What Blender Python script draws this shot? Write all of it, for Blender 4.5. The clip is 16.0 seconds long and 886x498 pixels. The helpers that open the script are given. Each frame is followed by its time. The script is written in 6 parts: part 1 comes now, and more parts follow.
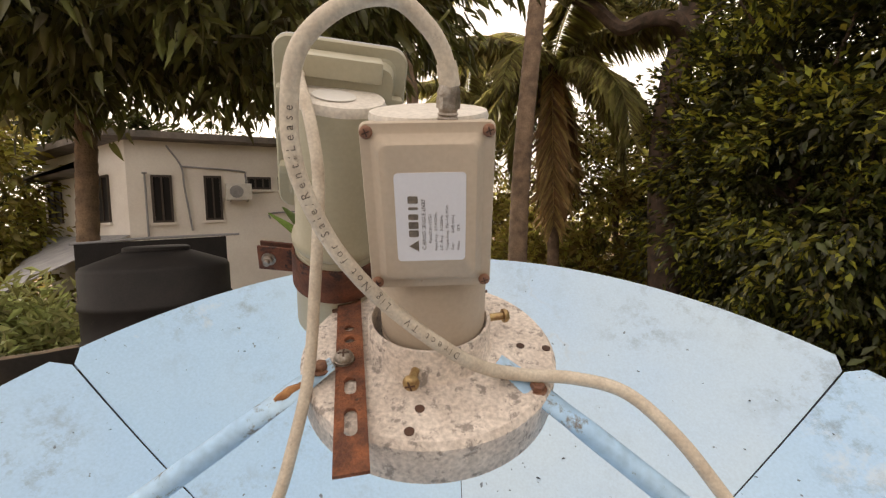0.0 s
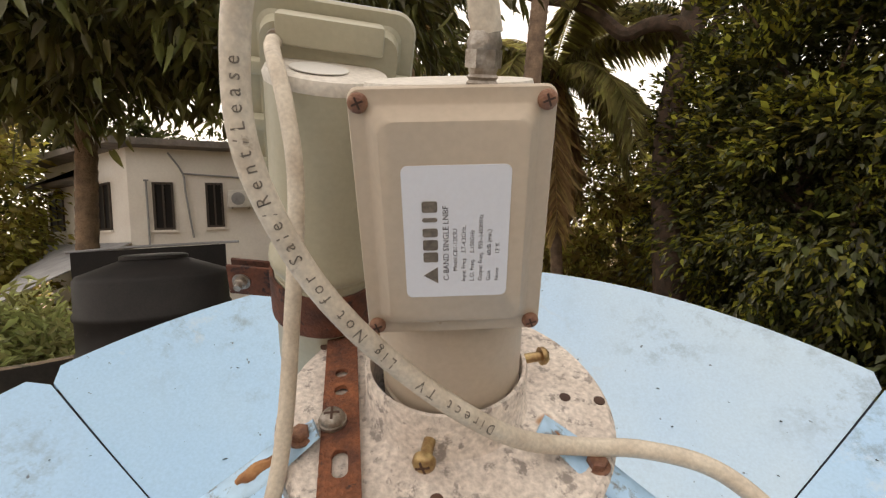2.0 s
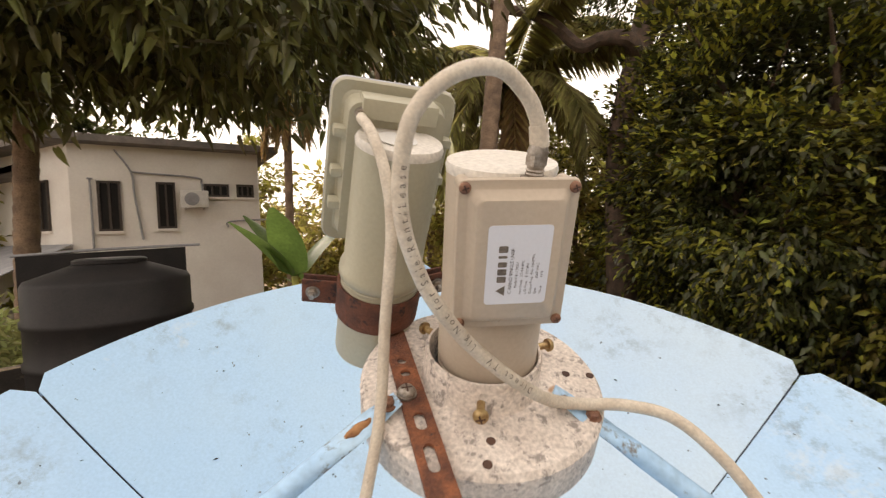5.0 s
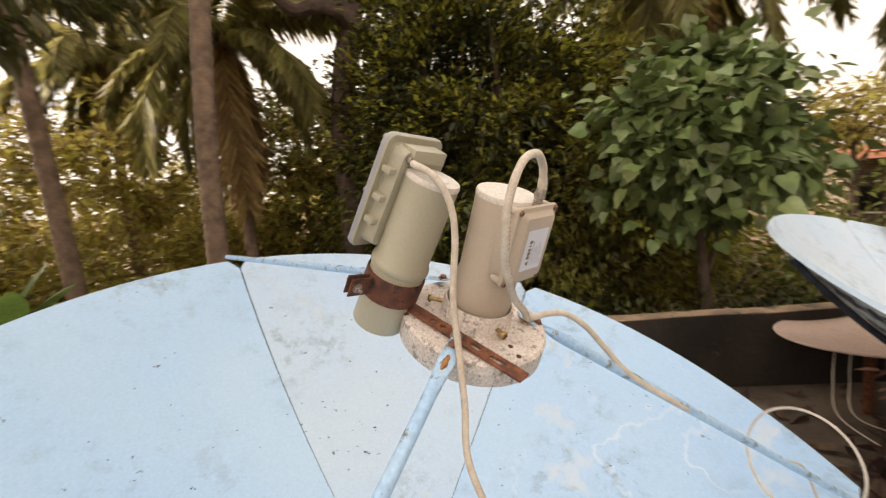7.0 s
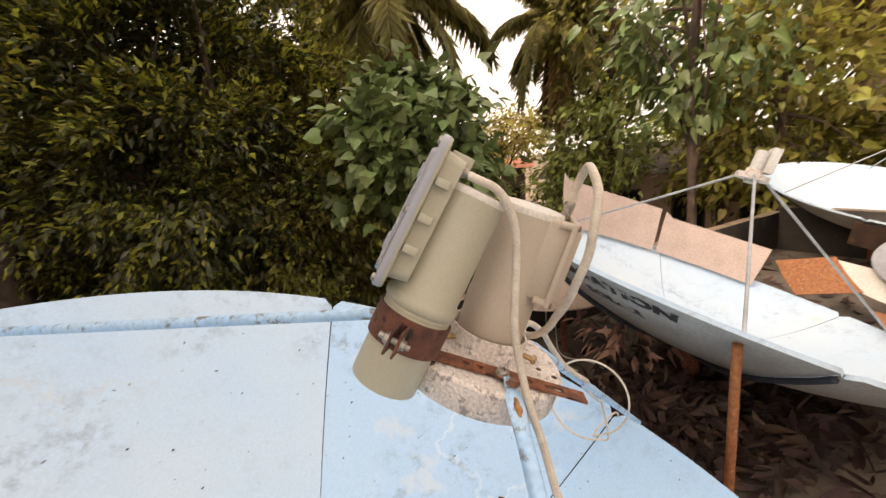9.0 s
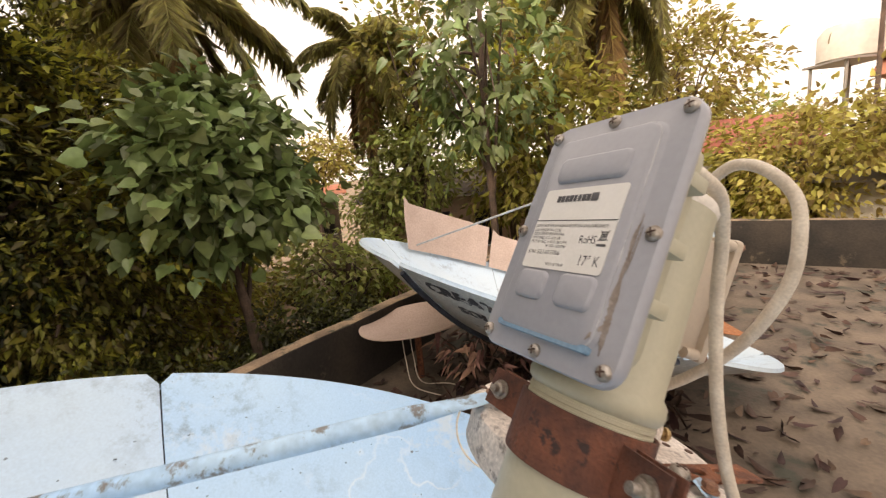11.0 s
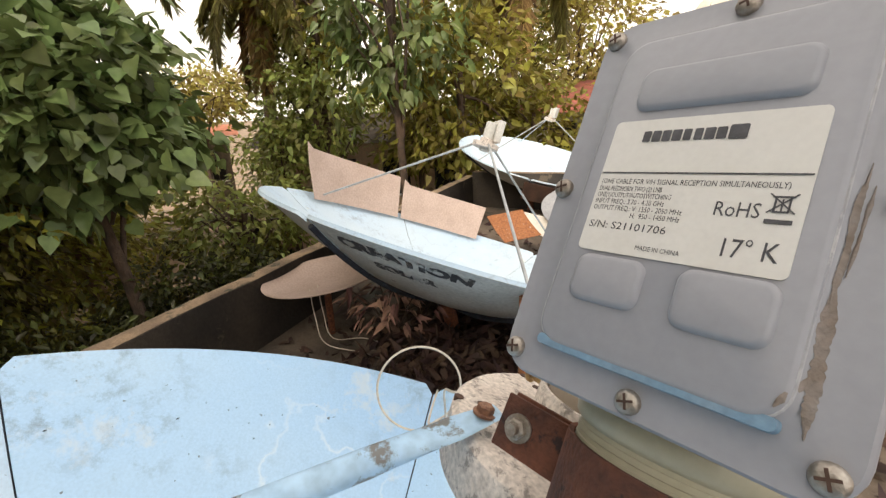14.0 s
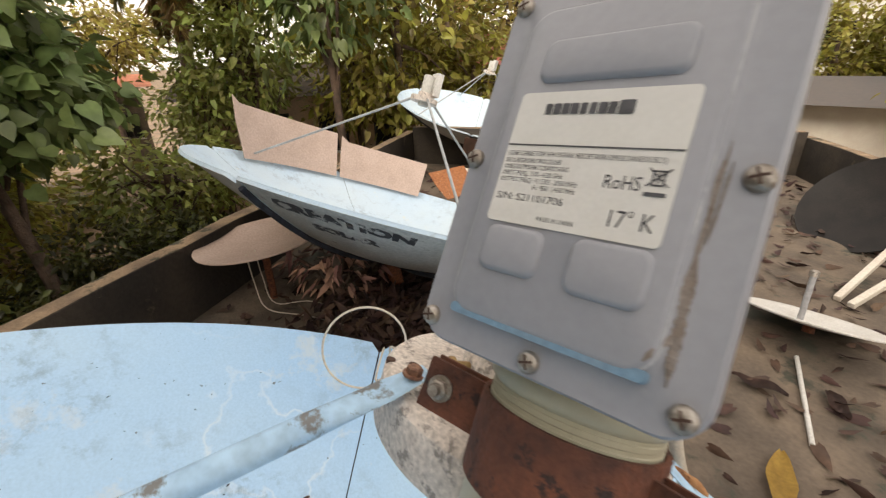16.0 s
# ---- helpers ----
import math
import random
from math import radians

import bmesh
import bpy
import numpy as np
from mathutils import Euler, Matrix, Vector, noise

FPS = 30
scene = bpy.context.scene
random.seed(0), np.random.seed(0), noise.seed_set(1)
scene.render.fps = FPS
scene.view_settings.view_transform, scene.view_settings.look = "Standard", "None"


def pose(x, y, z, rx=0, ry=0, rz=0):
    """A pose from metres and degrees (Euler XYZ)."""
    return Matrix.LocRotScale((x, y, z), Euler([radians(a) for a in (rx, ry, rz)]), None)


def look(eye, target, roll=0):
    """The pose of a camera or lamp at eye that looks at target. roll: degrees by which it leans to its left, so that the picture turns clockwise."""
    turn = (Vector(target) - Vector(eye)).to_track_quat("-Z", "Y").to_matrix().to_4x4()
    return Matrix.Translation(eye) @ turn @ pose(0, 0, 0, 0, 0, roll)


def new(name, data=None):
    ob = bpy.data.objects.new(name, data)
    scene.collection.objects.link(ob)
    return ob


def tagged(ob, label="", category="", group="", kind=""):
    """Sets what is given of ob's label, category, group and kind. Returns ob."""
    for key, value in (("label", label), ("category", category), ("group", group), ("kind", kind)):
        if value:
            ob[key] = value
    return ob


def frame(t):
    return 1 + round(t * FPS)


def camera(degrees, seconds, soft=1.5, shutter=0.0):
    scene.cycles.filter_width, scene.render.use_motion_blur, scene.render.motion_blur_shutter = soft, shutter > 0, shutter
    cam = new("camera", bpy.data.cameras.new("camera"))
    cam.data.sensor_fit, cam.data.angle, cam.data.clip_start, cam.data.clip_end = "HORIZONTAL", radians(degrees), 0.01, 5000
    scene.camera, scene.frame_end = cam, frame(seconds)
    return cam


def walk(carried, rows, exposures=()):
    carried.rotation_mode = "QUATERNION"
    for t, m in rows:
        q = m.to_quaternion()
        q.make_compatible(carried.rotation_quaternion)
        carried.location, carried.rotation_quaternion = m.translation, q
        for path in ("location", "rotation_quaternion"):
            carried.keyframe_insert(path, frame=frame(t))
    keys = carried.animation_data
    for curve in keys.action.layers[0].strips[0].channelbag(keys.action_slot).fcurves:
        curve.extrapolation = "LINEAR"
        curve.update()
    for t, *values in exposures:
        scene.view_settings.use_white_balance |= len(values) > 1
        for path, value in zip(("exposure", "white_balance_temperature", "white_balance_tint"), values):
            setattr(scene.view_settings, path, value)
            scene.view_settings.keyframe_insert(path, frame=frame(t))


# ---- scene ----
cam = camera(91.8, 16.0, soft=1.25, shutter=0.4)
PATH = [
    (0, (0.092, -0.292, 1.476), (-0.314, 1.663, 1.356), -1.9),
    (0.5, (0.093, -0.281, 1.484), (-0.314, 1.675, 1.385), -1.8),
    (1, (0.085, -0.257, 1.483), (-0.324, 1.699, 1.387), -1.8),
    (1.5, (0.076, -0.23, 1.478), (-0.336, 1.724, 1.38), -2.0),
    (2, (0.065, -0.215, 1.481), (-0.349, 1.739, 1.39), -2.1),
    (2.5, (0.065, -0.205, 1.487), (-0.35, 1.75, 1.403), -2.2),
    (3, (0.065, -0.201, 1.484), (-0.352, 1.754, 1.404), -2.3),
    (5.5, (-0.018, -0.411, 1.506), (-0.073, 1.586, 1.406), -1.4),
    (6, (-0.102, -0.491, 1.517), (0.142, 1.488, 1.364), -1.3),
    (6.5, (-0.202, -0.468, 1.555), (0.349, 1.44, 1.315), -3.7),
    (7, (-0.291, -0.444, 1.569), (0.643, 1.296, 1.253), -5.4),
    (7.5, (-0.429, -0.45, 1.583), (0.811, 1.08, 1.234), -7.4),
    (8, (-0.493, -0.371, 1.582), (0.928, 0.946, 1.083), -9.8),
    (8.5, (-0.463, -0.223, 1.585), (1.178, 0.794, 1.063), -7.3),
    (9, (-0.45, -0.136, 1.607), (1.318, 0.708, 1.202), -4.9),
    (9.5, (-0.436, -0.047, 1.602), (1.44, 0.549, 1.25), -3.8),
    (10, (-0.404, 0.044, 1.604), (1.534, 0.381, 1.241), -4.0),
    (12.5, (-0.22, 0.189, 1.602), (1.736, -0.006, 1.232), -5.6),
    (13, (-0.215, 0.194, 1.595), (1.723, -0.075, 1.179), -4.6),
    (13.5, (-0.199, 0.192, 1.584), (1.704, -0.182, 1.095), -2.8),
    (14, (-0.194, 0.184, 1.592), (1.669, -0.21, 0.978), -2.3),
    (14.5, (-0.191, 0.186, 1.588), (1.635, -0.24, 0.893), -2.2),
    (15, (-0.178, 0.188, 1.602), (1.578, -0.377, 0.829), -1.9),
    (15.5, (-0.168, 0.195, 1.595), (1.526, -0.497, 0.787), -0.4),
    (16, (-0.197, 0.172, 1.598), (1.526, -0.442, 0.79), -1.6),
]
EXPO = [(0.0, 0.17, 6700, 15.0), (3.0, 0.27, 6400, 11.5), (5.5, 0.41, 6700, 15.5), (7.0, 0.34, 6800, 16.5), (8.5, 0.33, 6750, 17.5), (10.0, 0.39, 6950, 18.5), (12.5, 0.38, 6400, 12.5), (14.5, 0.36, 6350, 11), (16.0, 0.18, 6400, 11.5)]
walk(cam, [(t, look(eye, target, roll)) for t, eye, target, roll in PATH], EXPO)

# ---------------------------------------------------------------- world and light
world = bpy.data.worlds.new("sky")
scene.world = world
world.use_nodes = True
wn, wl = world.node_tree.nodes, world.node_tree.links
wn.clear()
sky = wn.new("ShaderNodeTexSky")
sky.sky_type = "NISHITA"
sky.sun_disc = False
sky.sun_elevation, sky.sun_rotation = radians(38), radians(-50)
sky.dust_density = 4.0
veil = wn.new("ShaderNodeMix")
veil.data_type = "RGBA"
veil.inputs[0].default_value = 0.8
veil.inputs[7].default_value = (12.0, 10.8, 9.3, 1)
wl.new(sky.outputs[0], veil.inputs[6])
wbg = wn.new("ShaderNodeBackground")
wbg.inputs[1].default_value = 0.13
wl.new(veil.outputs[2], wbg.inputs[0])
wout = wn.new("ShaderNodeOutputWorld")
wl.new(wbg.outputs[0], wout.inputs[0])
sun = bpy.data.lights.new("sun", "SUN")
sun.energy, sun.angle, sun.color = 3.2, radians(28), (1.0, 0.88, 0.70)
sun_ob = new("sun", sun)
sun_ob.matrix_world = look((-12.1, 10.1, 12.3), (0, 0, 0))


# ---------------------------------------------------------------- materials
def mat(name, c1, c2=None, rough=0.6, metal=0.0, scale=20.0, fine=160.0, bump=0.15, spots=None, spot_scale=8.0,
        spot_at=0.62, veins=None, grainy=0.16, specks=None, speck_scale=60.0, speck_at=0.70, spec=0.5, per="", spread=0.12, coat=0.0, see=0.0, dist=0.002, grime=None):
    """Two-scale mottled surface; spots: colour of stains or rust with a shape of its own; per: 'island' or 'object' variation."""
    m = bpy.data.materials.new(name)
    m.use_nodes = True
    N, K = m.node_tree.nodes, m.node_tree.links
    b = N["Principled BSDF"]
    c2 = c2 or tuple(min(1, v * 0.8) for v in c1)
    tc = N.new("ShaderNodeTexCoord")
    big, small = N.new("ShaderNodeTexNoise"), N.new("ShaderNodeTexNoise")
    for tex, sc, det in ((big, scale, 5.0), (small, fine, 3.0)):
        tex.inputs["Scale"].default_value, tex.inputs["Detail"].default_value = sc, det
        K.new(tc.outputs["Object"], tex.inputs["Vector"])
    ramp = N.new("ShaderNodeValToRGB")
    ramp.color_ramp.elements[0].position, ramp.color_ramp.elements[1].position = 0.35, 0.68
    ramp.color_ramp.elements[0].color, ramp.color_ramp.elements[1].color = (*c2, 1), (*c1, 1)
    K.new(big.outputs[0], ramp.inputs[0])
    col = ramp.outputs[0]

    def mix(fac, a, bcol, how="MIX"):
        x = N.new("ShaderNodeMix")
        x.data_type, x.blend_type = "RGBA", how
        for sock, val in ((x.inputs[0], fac), (x.inputs[6], a), (x.inputs[7], bcol)):
            if isinstance(val, (int, float)):
                sock.default_value = val
            elif isinstance(val, tuple):
                sock.default_value = (*val, 1)
            else:
                K.new(val, sock)
        return x.outputs[2]

    grain = N.new("ShaderNodeMapRange")
    grain.inputs[1].default_value, grain.inputs[2].default_value = 0.3, 0.7
    grain.inputs[3].default_value, grain.inputs[4].default_value = 1 - grainy, 1 + grainy * 0.6
    K.new(small.outputs[0], grain.inputs[0])
    col = mix(1.0, col, grain.outputs[0], "MULTIPLY")
    if spots:
        sp = N.new("ShaderNodeTexNoise")
        sp.inputs["Scale"].default_value, sp.inputs["Detail"].default_value, sp.inputs["Roughness"].default_value = spot_scale, 8.0, 0.7
        K.new(tc.outputs["Object"], sp.inputs["Vector"])
        sr = N.new("ShaderNodeValToRGB")
        sr.color_ramp.elements[0].position, sr.color_ramp.elements[1].position = spot_at, spot_at + 0.06
        K.new(sp.outputs[0], sr.inputs[0])
        col = mix(sr.outputs[0], col, spots)
    if veins:
        vt, vm = N.new("ShaderNodeTexNoise"), N.new("ShaderNodeTexNoise")
        vt.inputs["Scale"].default_value, vt.inputs["Detail"].default_value = 3.1, 5.0
        vm.inputs["Scale"].default_value = 1.7
        for tex in (vt, vm):
            K.new(tc.outputs["Object"], tex.inputs["Vector"])
        vr = N.new("ShaderNodeValToRGB")
        e = vr.color_ramp.elements
        e[0].position, e[1].position = 0.486, 0.514
        e[0].color = e[1].color = (0, 0, 0, 1)
        e.new(0.5).color = (1, 1, 1, 1)
        K.new(vt.outputs[0], vr.inputs[0])
        mr = N.new("ShaderNodeMapRange")
        mr.inputs[1].default_value, mr.inputs[2].default_value, mr.inputs[4].default_value = 0.46, 0.60, 0.55
        K.new(vm.outputs[0], mr.inputs[0])
        mu = N.new("ShaderNodeMath")
        mu.operation = "MULTIPLY"
        K.new(vr.outputs[0], mu.inputs[0])
        K.new(mr.outputs[0], mu.inputs[1])
        col = mix(mu.outputs[0], col, veins)
    if grime:
        gn, gm = N.new("ShaderNodeTexNoise"), N.new("ShaderNodeTexNoise")
        gn.inputs["Scale"].default_value, gn.inputs["Detail"].default_value, gn.inputs["Roughness"].default_value = 13.0, 10.0, 0.78
        gm.inputs["Scale"].default_value, gm.inputs["Detail"].default_value = 2.1, 3.0
        for tex in (gn, gm):
            K.new(tc.outputs["Object"], tex.inputs["Vector"])
        ga, gb = N.new("ShaderNodeMapRange"), N.new("ShaderNodeMapRange")
        ga.inputs[1].default_value, ga.inputs[2].default_value = 0.50, 0.68
        gb.inputs[1].default_value, gb.inputs[2].default_value, gb.inputs[4].default_value = 0.42, 0.60, 0.95
        K.new(gn.outputs[0], ga.inputs[0])
        K.new(gm.outputs[0], gb.inputs[0])
        gx = N.new("ShaderNodeMath")
        gx.operation = "MULTIPLY"
        K.new(ga.outputs[0], gx.inputs[0])
        K.new(gb.outputs[0], gx.inputs[1])
        col = mix(gx.outputs[0], col, grime)
    if specks:
        s2 = N.new("ShaderNodeTexNoise")
        s2.inputs["Scale"].default_value, s2.inputs["Detail"].default_value = speck_scale, 2.0
        K.new(tc.outputs["Object"], s2.inputs["Vector"])
        r2 = N.new("ShaderNodeValToRGB")
        r2.color_ramp.elements[0].position, r2.color_ramp.elements[1].position = speck_at, speck_at + 0.03
        K.new(s2.outputs[0], r2.inputs[0])
        col = mix(r2.outputs[0], col, specks)
    b.inputs["Specular IOR Level"].default_value = spec
    if per:
        src = N.new("ShaderNodeNewGeometry").outputs["Random Per Island"] if per == "island" else N.new("ShaderNodeObjectInfo").outputs["Random"]
        hv = N.new("ShaderNodeHueSaturation")
        for sock, lo, hi in (("Value", 1 - 3 * spread, 1 + 3 * spread), ("Hue", 0.5 - spread * 0.25, 0.5 + spread * 0.1)):
            mr = N.new("ShaderNodeMapRange")
            mr.inputs[3].default_value, mr.inputs[4].default_value = lo, hi
            K.new(src, mr.inputs[0])
            K.new(mr.outputs[0], hv.inputs[sock])
        K.new(col, hv.inputs["Color"])
        col = hv.outputs[0]
    K.new(col, b.inputs["Base Color"])
    b.inputs["Roughness"].default_value, b.inputs["Metallic"].default_value = rough, metal
    b.inputs["Coat Weight"].default_value = coat
    if bump:
        bp = N.new("ShaderNodeBump")
        bp.inputs["Strength"].default_value, bp.inputs["Distance"].default_value = bump, dist
        K.new(small.outputs[0], bp.inputs["Height"])
        K.new(bp.outputs[0], b.inputs["Normal"])
    if see:
        tr = N.new("ShaderNodeBsdfTranslucent")
        K.new(col, tr.inputs[0])
        ms = N.new("ShaderNodeMixShader")
        ms.inputs[0].default_value = see
        K.new(b.outputs[0], ms.inputs[1])
        K.new(tr.outputs[0], ms.inputs[2])
        K.new(ms.outputs[0], N["Material Output"].inputs[0])
    return m


M = {
    "dish": mat("dish_paint", (0.352, 0.552, 0.785), (0.415, 0.59, 0.76), 0.5, 0, 1.3, 140, 0.05, (0.475, 0.595, 0.71), 2.6, 0.585, grainy=0.065, specks=(0.13, 0.16, 0.20), speck_scale=46, speck_at=0.735, per="object", spread=0.018, grime=(0.24, 0.30, 0.36)),
    "dish_crackle": mat("dish_paint_crackled", (0.352, 0.552, 0.785), (0.415, 0.59, 0.76), 0.5, 0, 1.3, 140, 0.05, (0.475, 0.595, 0.71), 2.6, 0.585, grainy=0.065, veins=(0.68, 0.75, 0.80), specks=(0.13, 0.16, 0.20), speck_scale=46, speck_at=0.735, grime=(0.20, 0.27, 0.34)),
    "dish_worn": mat("dish_paint_worn", (0.40, 0.565, 0.755), (0.47, 0.60, 0.71), 0.5, 0, 1.3, 140, 0.05, (0.55, 0.60, 0.575), 1.8, 0.60, grainy=0.065, veins=(0.46, 0.52, 0.57), specks=(0.13, 0.16, 0.20), speck_scale=44, speck_at=0.73, grime=(0.24, 0.30, 0.36)),
    "dish_pale": mat("dish_paint_faded", (0.50, 0.655, 0.81), (0.58, 0.68, 0.75), 0.5, 0, 1.1, 140, 0.05, (0.60, 0.66, 0.66), 3, 0.62, grainy=0.05, veins=(0.38, 0.45, 0.50), specks=(0.20, 0.22, 0.24), speck_scale=50, speck_at=0.75, grime=(0.24, 0.30, 0.36)),
    "dish_back": mat("dish_back", (0.62, 0.62, 0.58), (0.48, 0.47, 0.43), 0.6, 0, 3, 60, 0.15, (0.20, 0.17, 0.13), 6, 0.63),
    "seam": mat("seam_gap", (0.05, 0.06, 0.08), (0.03, 0.03, 0.04), 0.8),
    "strut": mat("strut_paint", (0.345, 0.555, 0.80), (0.42, 0.61, 0.79), 0.45, 0, 14, 120, 0.2, (0.17, 0.175, 0.175), 34, 0.55, specks=(0.40, 0.20, 0.08), speck_scale=18, speck_at=0.72),
    "rust": mat("rust", (0.29, 0.105, 0.045), (0.11, 0.043, 0.026), 0.85, 0, 75, 420, 0.9, (0.05, 0.025, 0.02), 110, 0.60, grainy=0.3),
    "rust_band": mat("rust_dark_band", (0.185, 0.066, 0.035), (0.070, 0.030, 0.021), 0.85, 0, 45, 420, 0.6, (0.035, 0.02, 0.017), 70, 0.56),
    "rust_stain": mat("rust_stain", (0.48, 0.26, 0.11), (0.27, 0.12, 0.05), 0.85, 0, 90, 400, 0.4, (0.16, 0.07, 0.03), 120, 0.58),
    "rust_dark": mat("rust_brown", (0.105, 0.055, 0.036), (0.055, 0.032, 0.024), 0.85, 0, 8, 120, 0.4, (0.16, 0.075, 0.04), 9, 0.60),
    "rust_light": mat("rust_orange", (0.42, 0.17, 0.06), (0.25, 0.09, 0.035), 0.85, 0, 50, 380, 0.5, (0.62, 0.52, 0.40), 40, 0.62),
    "ring": mat("ring_paint", (0.76, 0.695, 0.63), (0.60, 0.53, 0.47), 0.75, 0, 26, 300, 0.6, (0.30, 0.265, 0.24), 80, 0.548, grainy=0.28, specks=(0.42, 0.25, 0.14), speck_scale=24, speck_at=0.72),
    "lnb": mat("lnb_paint", (0.505, 0.43, 0.34), (0.475, 0.40, 0.315), 0.48, 0, 14, 300, 0.03, grainy=0.05, specks=(0.34, 0.25, 0.17), speck_scale=110, speck_at=0.775),
    "lnb_white": mat("lnb_cap_white", (0.74, 0.70, 0.64), (0.66, 0.62, 0.55), 0.5, 0, 30, 300, 0.08),
    "olive": mat("lnb_olive", (0.42, 0.40, 0.30), (0.39, 0.37, 0.275), 0.42, 0, 12, 300, 0.03, grainy=0.05, specks=(0.60, 0.57, 0.47), speck_scale=90, speck_at=0.77),
    "grey": mat("plate_grey", (0.335, 0.345, 0.38), (0.315, 0.325, 0.36), 0.40, 0, 7, 260, 0.03, (0.29, 0.28, 0.28), 8, 0.68, grainy=0.04, specks=(0.52, 0.51, 0.49), speck_scale=130, speck_at=0.77),
    "grey_worn": mat("plate_edge_worn", (0.50, 0.505, 0.52), (0.36, 0.37, 0.40), 0.5, 0, 60, 300, 0.03, (0.335, 0.345, 0.38), 45, 0.52),
    "bevel_shading": mat("plate_bluish_shading", (0.17, 0.30, 0.43), (0.20, 0.29, 0.38), 0.5, 0, 60, 300),
    "dirt": mat("dried_dirt", (0.205, 0.165, 0.135), (0.27, 0.24, 0.22), 0.9, 0, 120, 500, 0.4),
    "label": mat("label_paper", (0.72, 0.71, 0.68), (0.695, 0.685, 0.65), 0.4, 0, 60, 500, 0.02, (0.55, 0.51, 0.42), 26, 0.72, grainy=0.03),
    "label_blue": mat("label_silver", (0.70, 0.72, 0.78), (0.685, 0.705, 0.765), 0.35, 0, 40, 500, 0.02, grainy=0.02),
    "ink": mat("ink", (0.05, 0.05, 0.055), (0.09, 0.09, 0.10), 0.6, 0, 200, 900, 0),
    "ink_flaked": mat("paint_black_flaked", (0.045, 0.045, 0.05), (0.07, 0.07, 0.075), 0.6, 0, 20, 200, 0, (0.56, 0.56, 0.53), 13, 0.53),
    "ink_soft": mat("ink_worn", (0.10, 0.085, 0.07), (0.20, 0.17, 0.14), 0.7, 0, 300, 900, 0),
    "brass": mat("brass_bolt", (0.50, 0.38, 0.18), (0.32, 0.20, 0.10), 0.4, 0.8, 200, 700, 0.2),
    "steel": mat("dull_steel", (0.45, 0.42, 0.38), (0.28, 0.24, 0.20), 0.45, 0.8, 150, 600, 0.25),
    "screw": mat("rusty_screw", (0.34, 0.19, 0.12), (0.20, 0.10, 0.07), 0.6, 0.4, 250, 700, 0.4),
    "cable": mat("cable_white", (0.66, 0.60, 0.50), (0.52, 0.45, 0.36), 0.5, 0, 60, 500, 0.15, (0.33, 0.28, 0.22), 45, 0.64),
    "hole": mat("hole_dark", (0.03, 0.025, 0.02), None, 0.9),
    "concrete": mat("concrete", (0.195, 0.15, 0.11), (0.095, 0.075, 0.058), 0.9, 0, 3, 40, 0.5, (0.06, 0.06, 0.045), 2.5, 0.56, dist=0.01),
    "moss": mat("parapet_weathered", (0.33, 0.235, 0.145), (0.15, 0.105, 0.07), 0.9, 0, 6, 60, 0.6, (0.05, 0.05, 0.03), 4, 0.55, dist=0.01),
    "damp_shade": mat("damp_and_shade", (0.055, 0.043, 0.032), (0.022, 0.019, 0.016), 0.95, 0, 2.5, 40, 0.5, (0.11, 0.085, 0.06), 3, 0.62, dist=0.01),
    "wall": mat("wall_whitewash", (0.78, 0.75, 0.70), (0.70, 0.66, 0.61), 0.85, 0, 1.2, 20, 0.04, (0.52, 0.48, 0.42), 0.9, 0.66, grainy=0.04),
    "pink": mat("wall_peach", (0.76, 0.54, 0.38), (0.66, 0.46, 0.33), 0.85, 0, 1.2, 20, 0.1),
    "roof": mat("roof_slab", (0.22, 0.19, 0.17), (0.12, 0.11, 0.10), 0.85, 0, 2, 25, 0.4),
    "tile": mat("roof_tile", (0.42, 0.15, 0.09), (0.28, 0.11, 0.08), 0.8, 0, 4, 30, 0.3, per="object"),
    "tile_orange": mat("roof_orange", (0.72, 0.27, 0.14), (0.55, 0.19, 0.10), 0.75, 0, 4, 30, 0.3),
    "frame": mat("window_dark", (0.04, 0.032, 0.028), (0.06, 0.045, 0.035), 0.5, 0, 10, 60, 0.1),
    "glass": mat("window_glass", (0.018, 0.017, 0.018), None, 0.35, 0, 4, 60, 0, spec=0.15),
    "tank": mat("tank_black", (0.016, 0.015, 0.015), (0.024, 0.021, 0.020), 0.55, 0, 6, 80, 0.15, (0.06, 0.05, 0.045), 5, 0.68, spec=0.2),
    "pole_grey": mat("pole_galvanised", (0.47, 0.50, 0.52), (0.33, 0.34, 0.34), 0.45, 0.3, 12, 120, 0.2, (0.24, 0.15, 0.09), 16, 0.62),
    "plastic": mat("plastic_white", (0.68, 0.67, 0.64), (0.58, 0.56, 0.52), 0.5, 0, 8, 100, 0.1),
    "asbestos": mat("sheet_grey", (0.34, 0.34, 0.35), (0.25, 0.25, 0.26), 0.8, 0, 3, 50, 0.2),
    "sheet": mat("sheet_pinkish", (0.52, 0.40, 0.34), (0.46, 0.35, 0.29), 0.75, 0, 5, 80, 0.15, (0.30, 0.13, 0.07), 6, 0.68),
    "sheet_white": mat("sheet_white", (0.64, 0.60, 0.52), (0.58, 0.52, 0.45), 0.7, 0, 5, 80, 0.15),
    "soil": mat("soil", (0.34, 0.23, 0.15), (0.19, 0.14, 0.09), 0.95, 0, 0.8, 9, 0.6, (0.07, 0.085, 0.03), 0.7, 0.54, dist=0.03),
    "bark": mat("bark_dark", (0.16, 0.105, 0.075), (0.07, 0.05, 0.038), 0.9, 0, 5, 35, 0.9, dist=0.02),
    "bark_palm": mat("bark_palm", (0.31, 0.215, 0.145), (0.16, 0.11, 0.078), 0.9, 0, 5, 40, 0.8, dist=0.02),
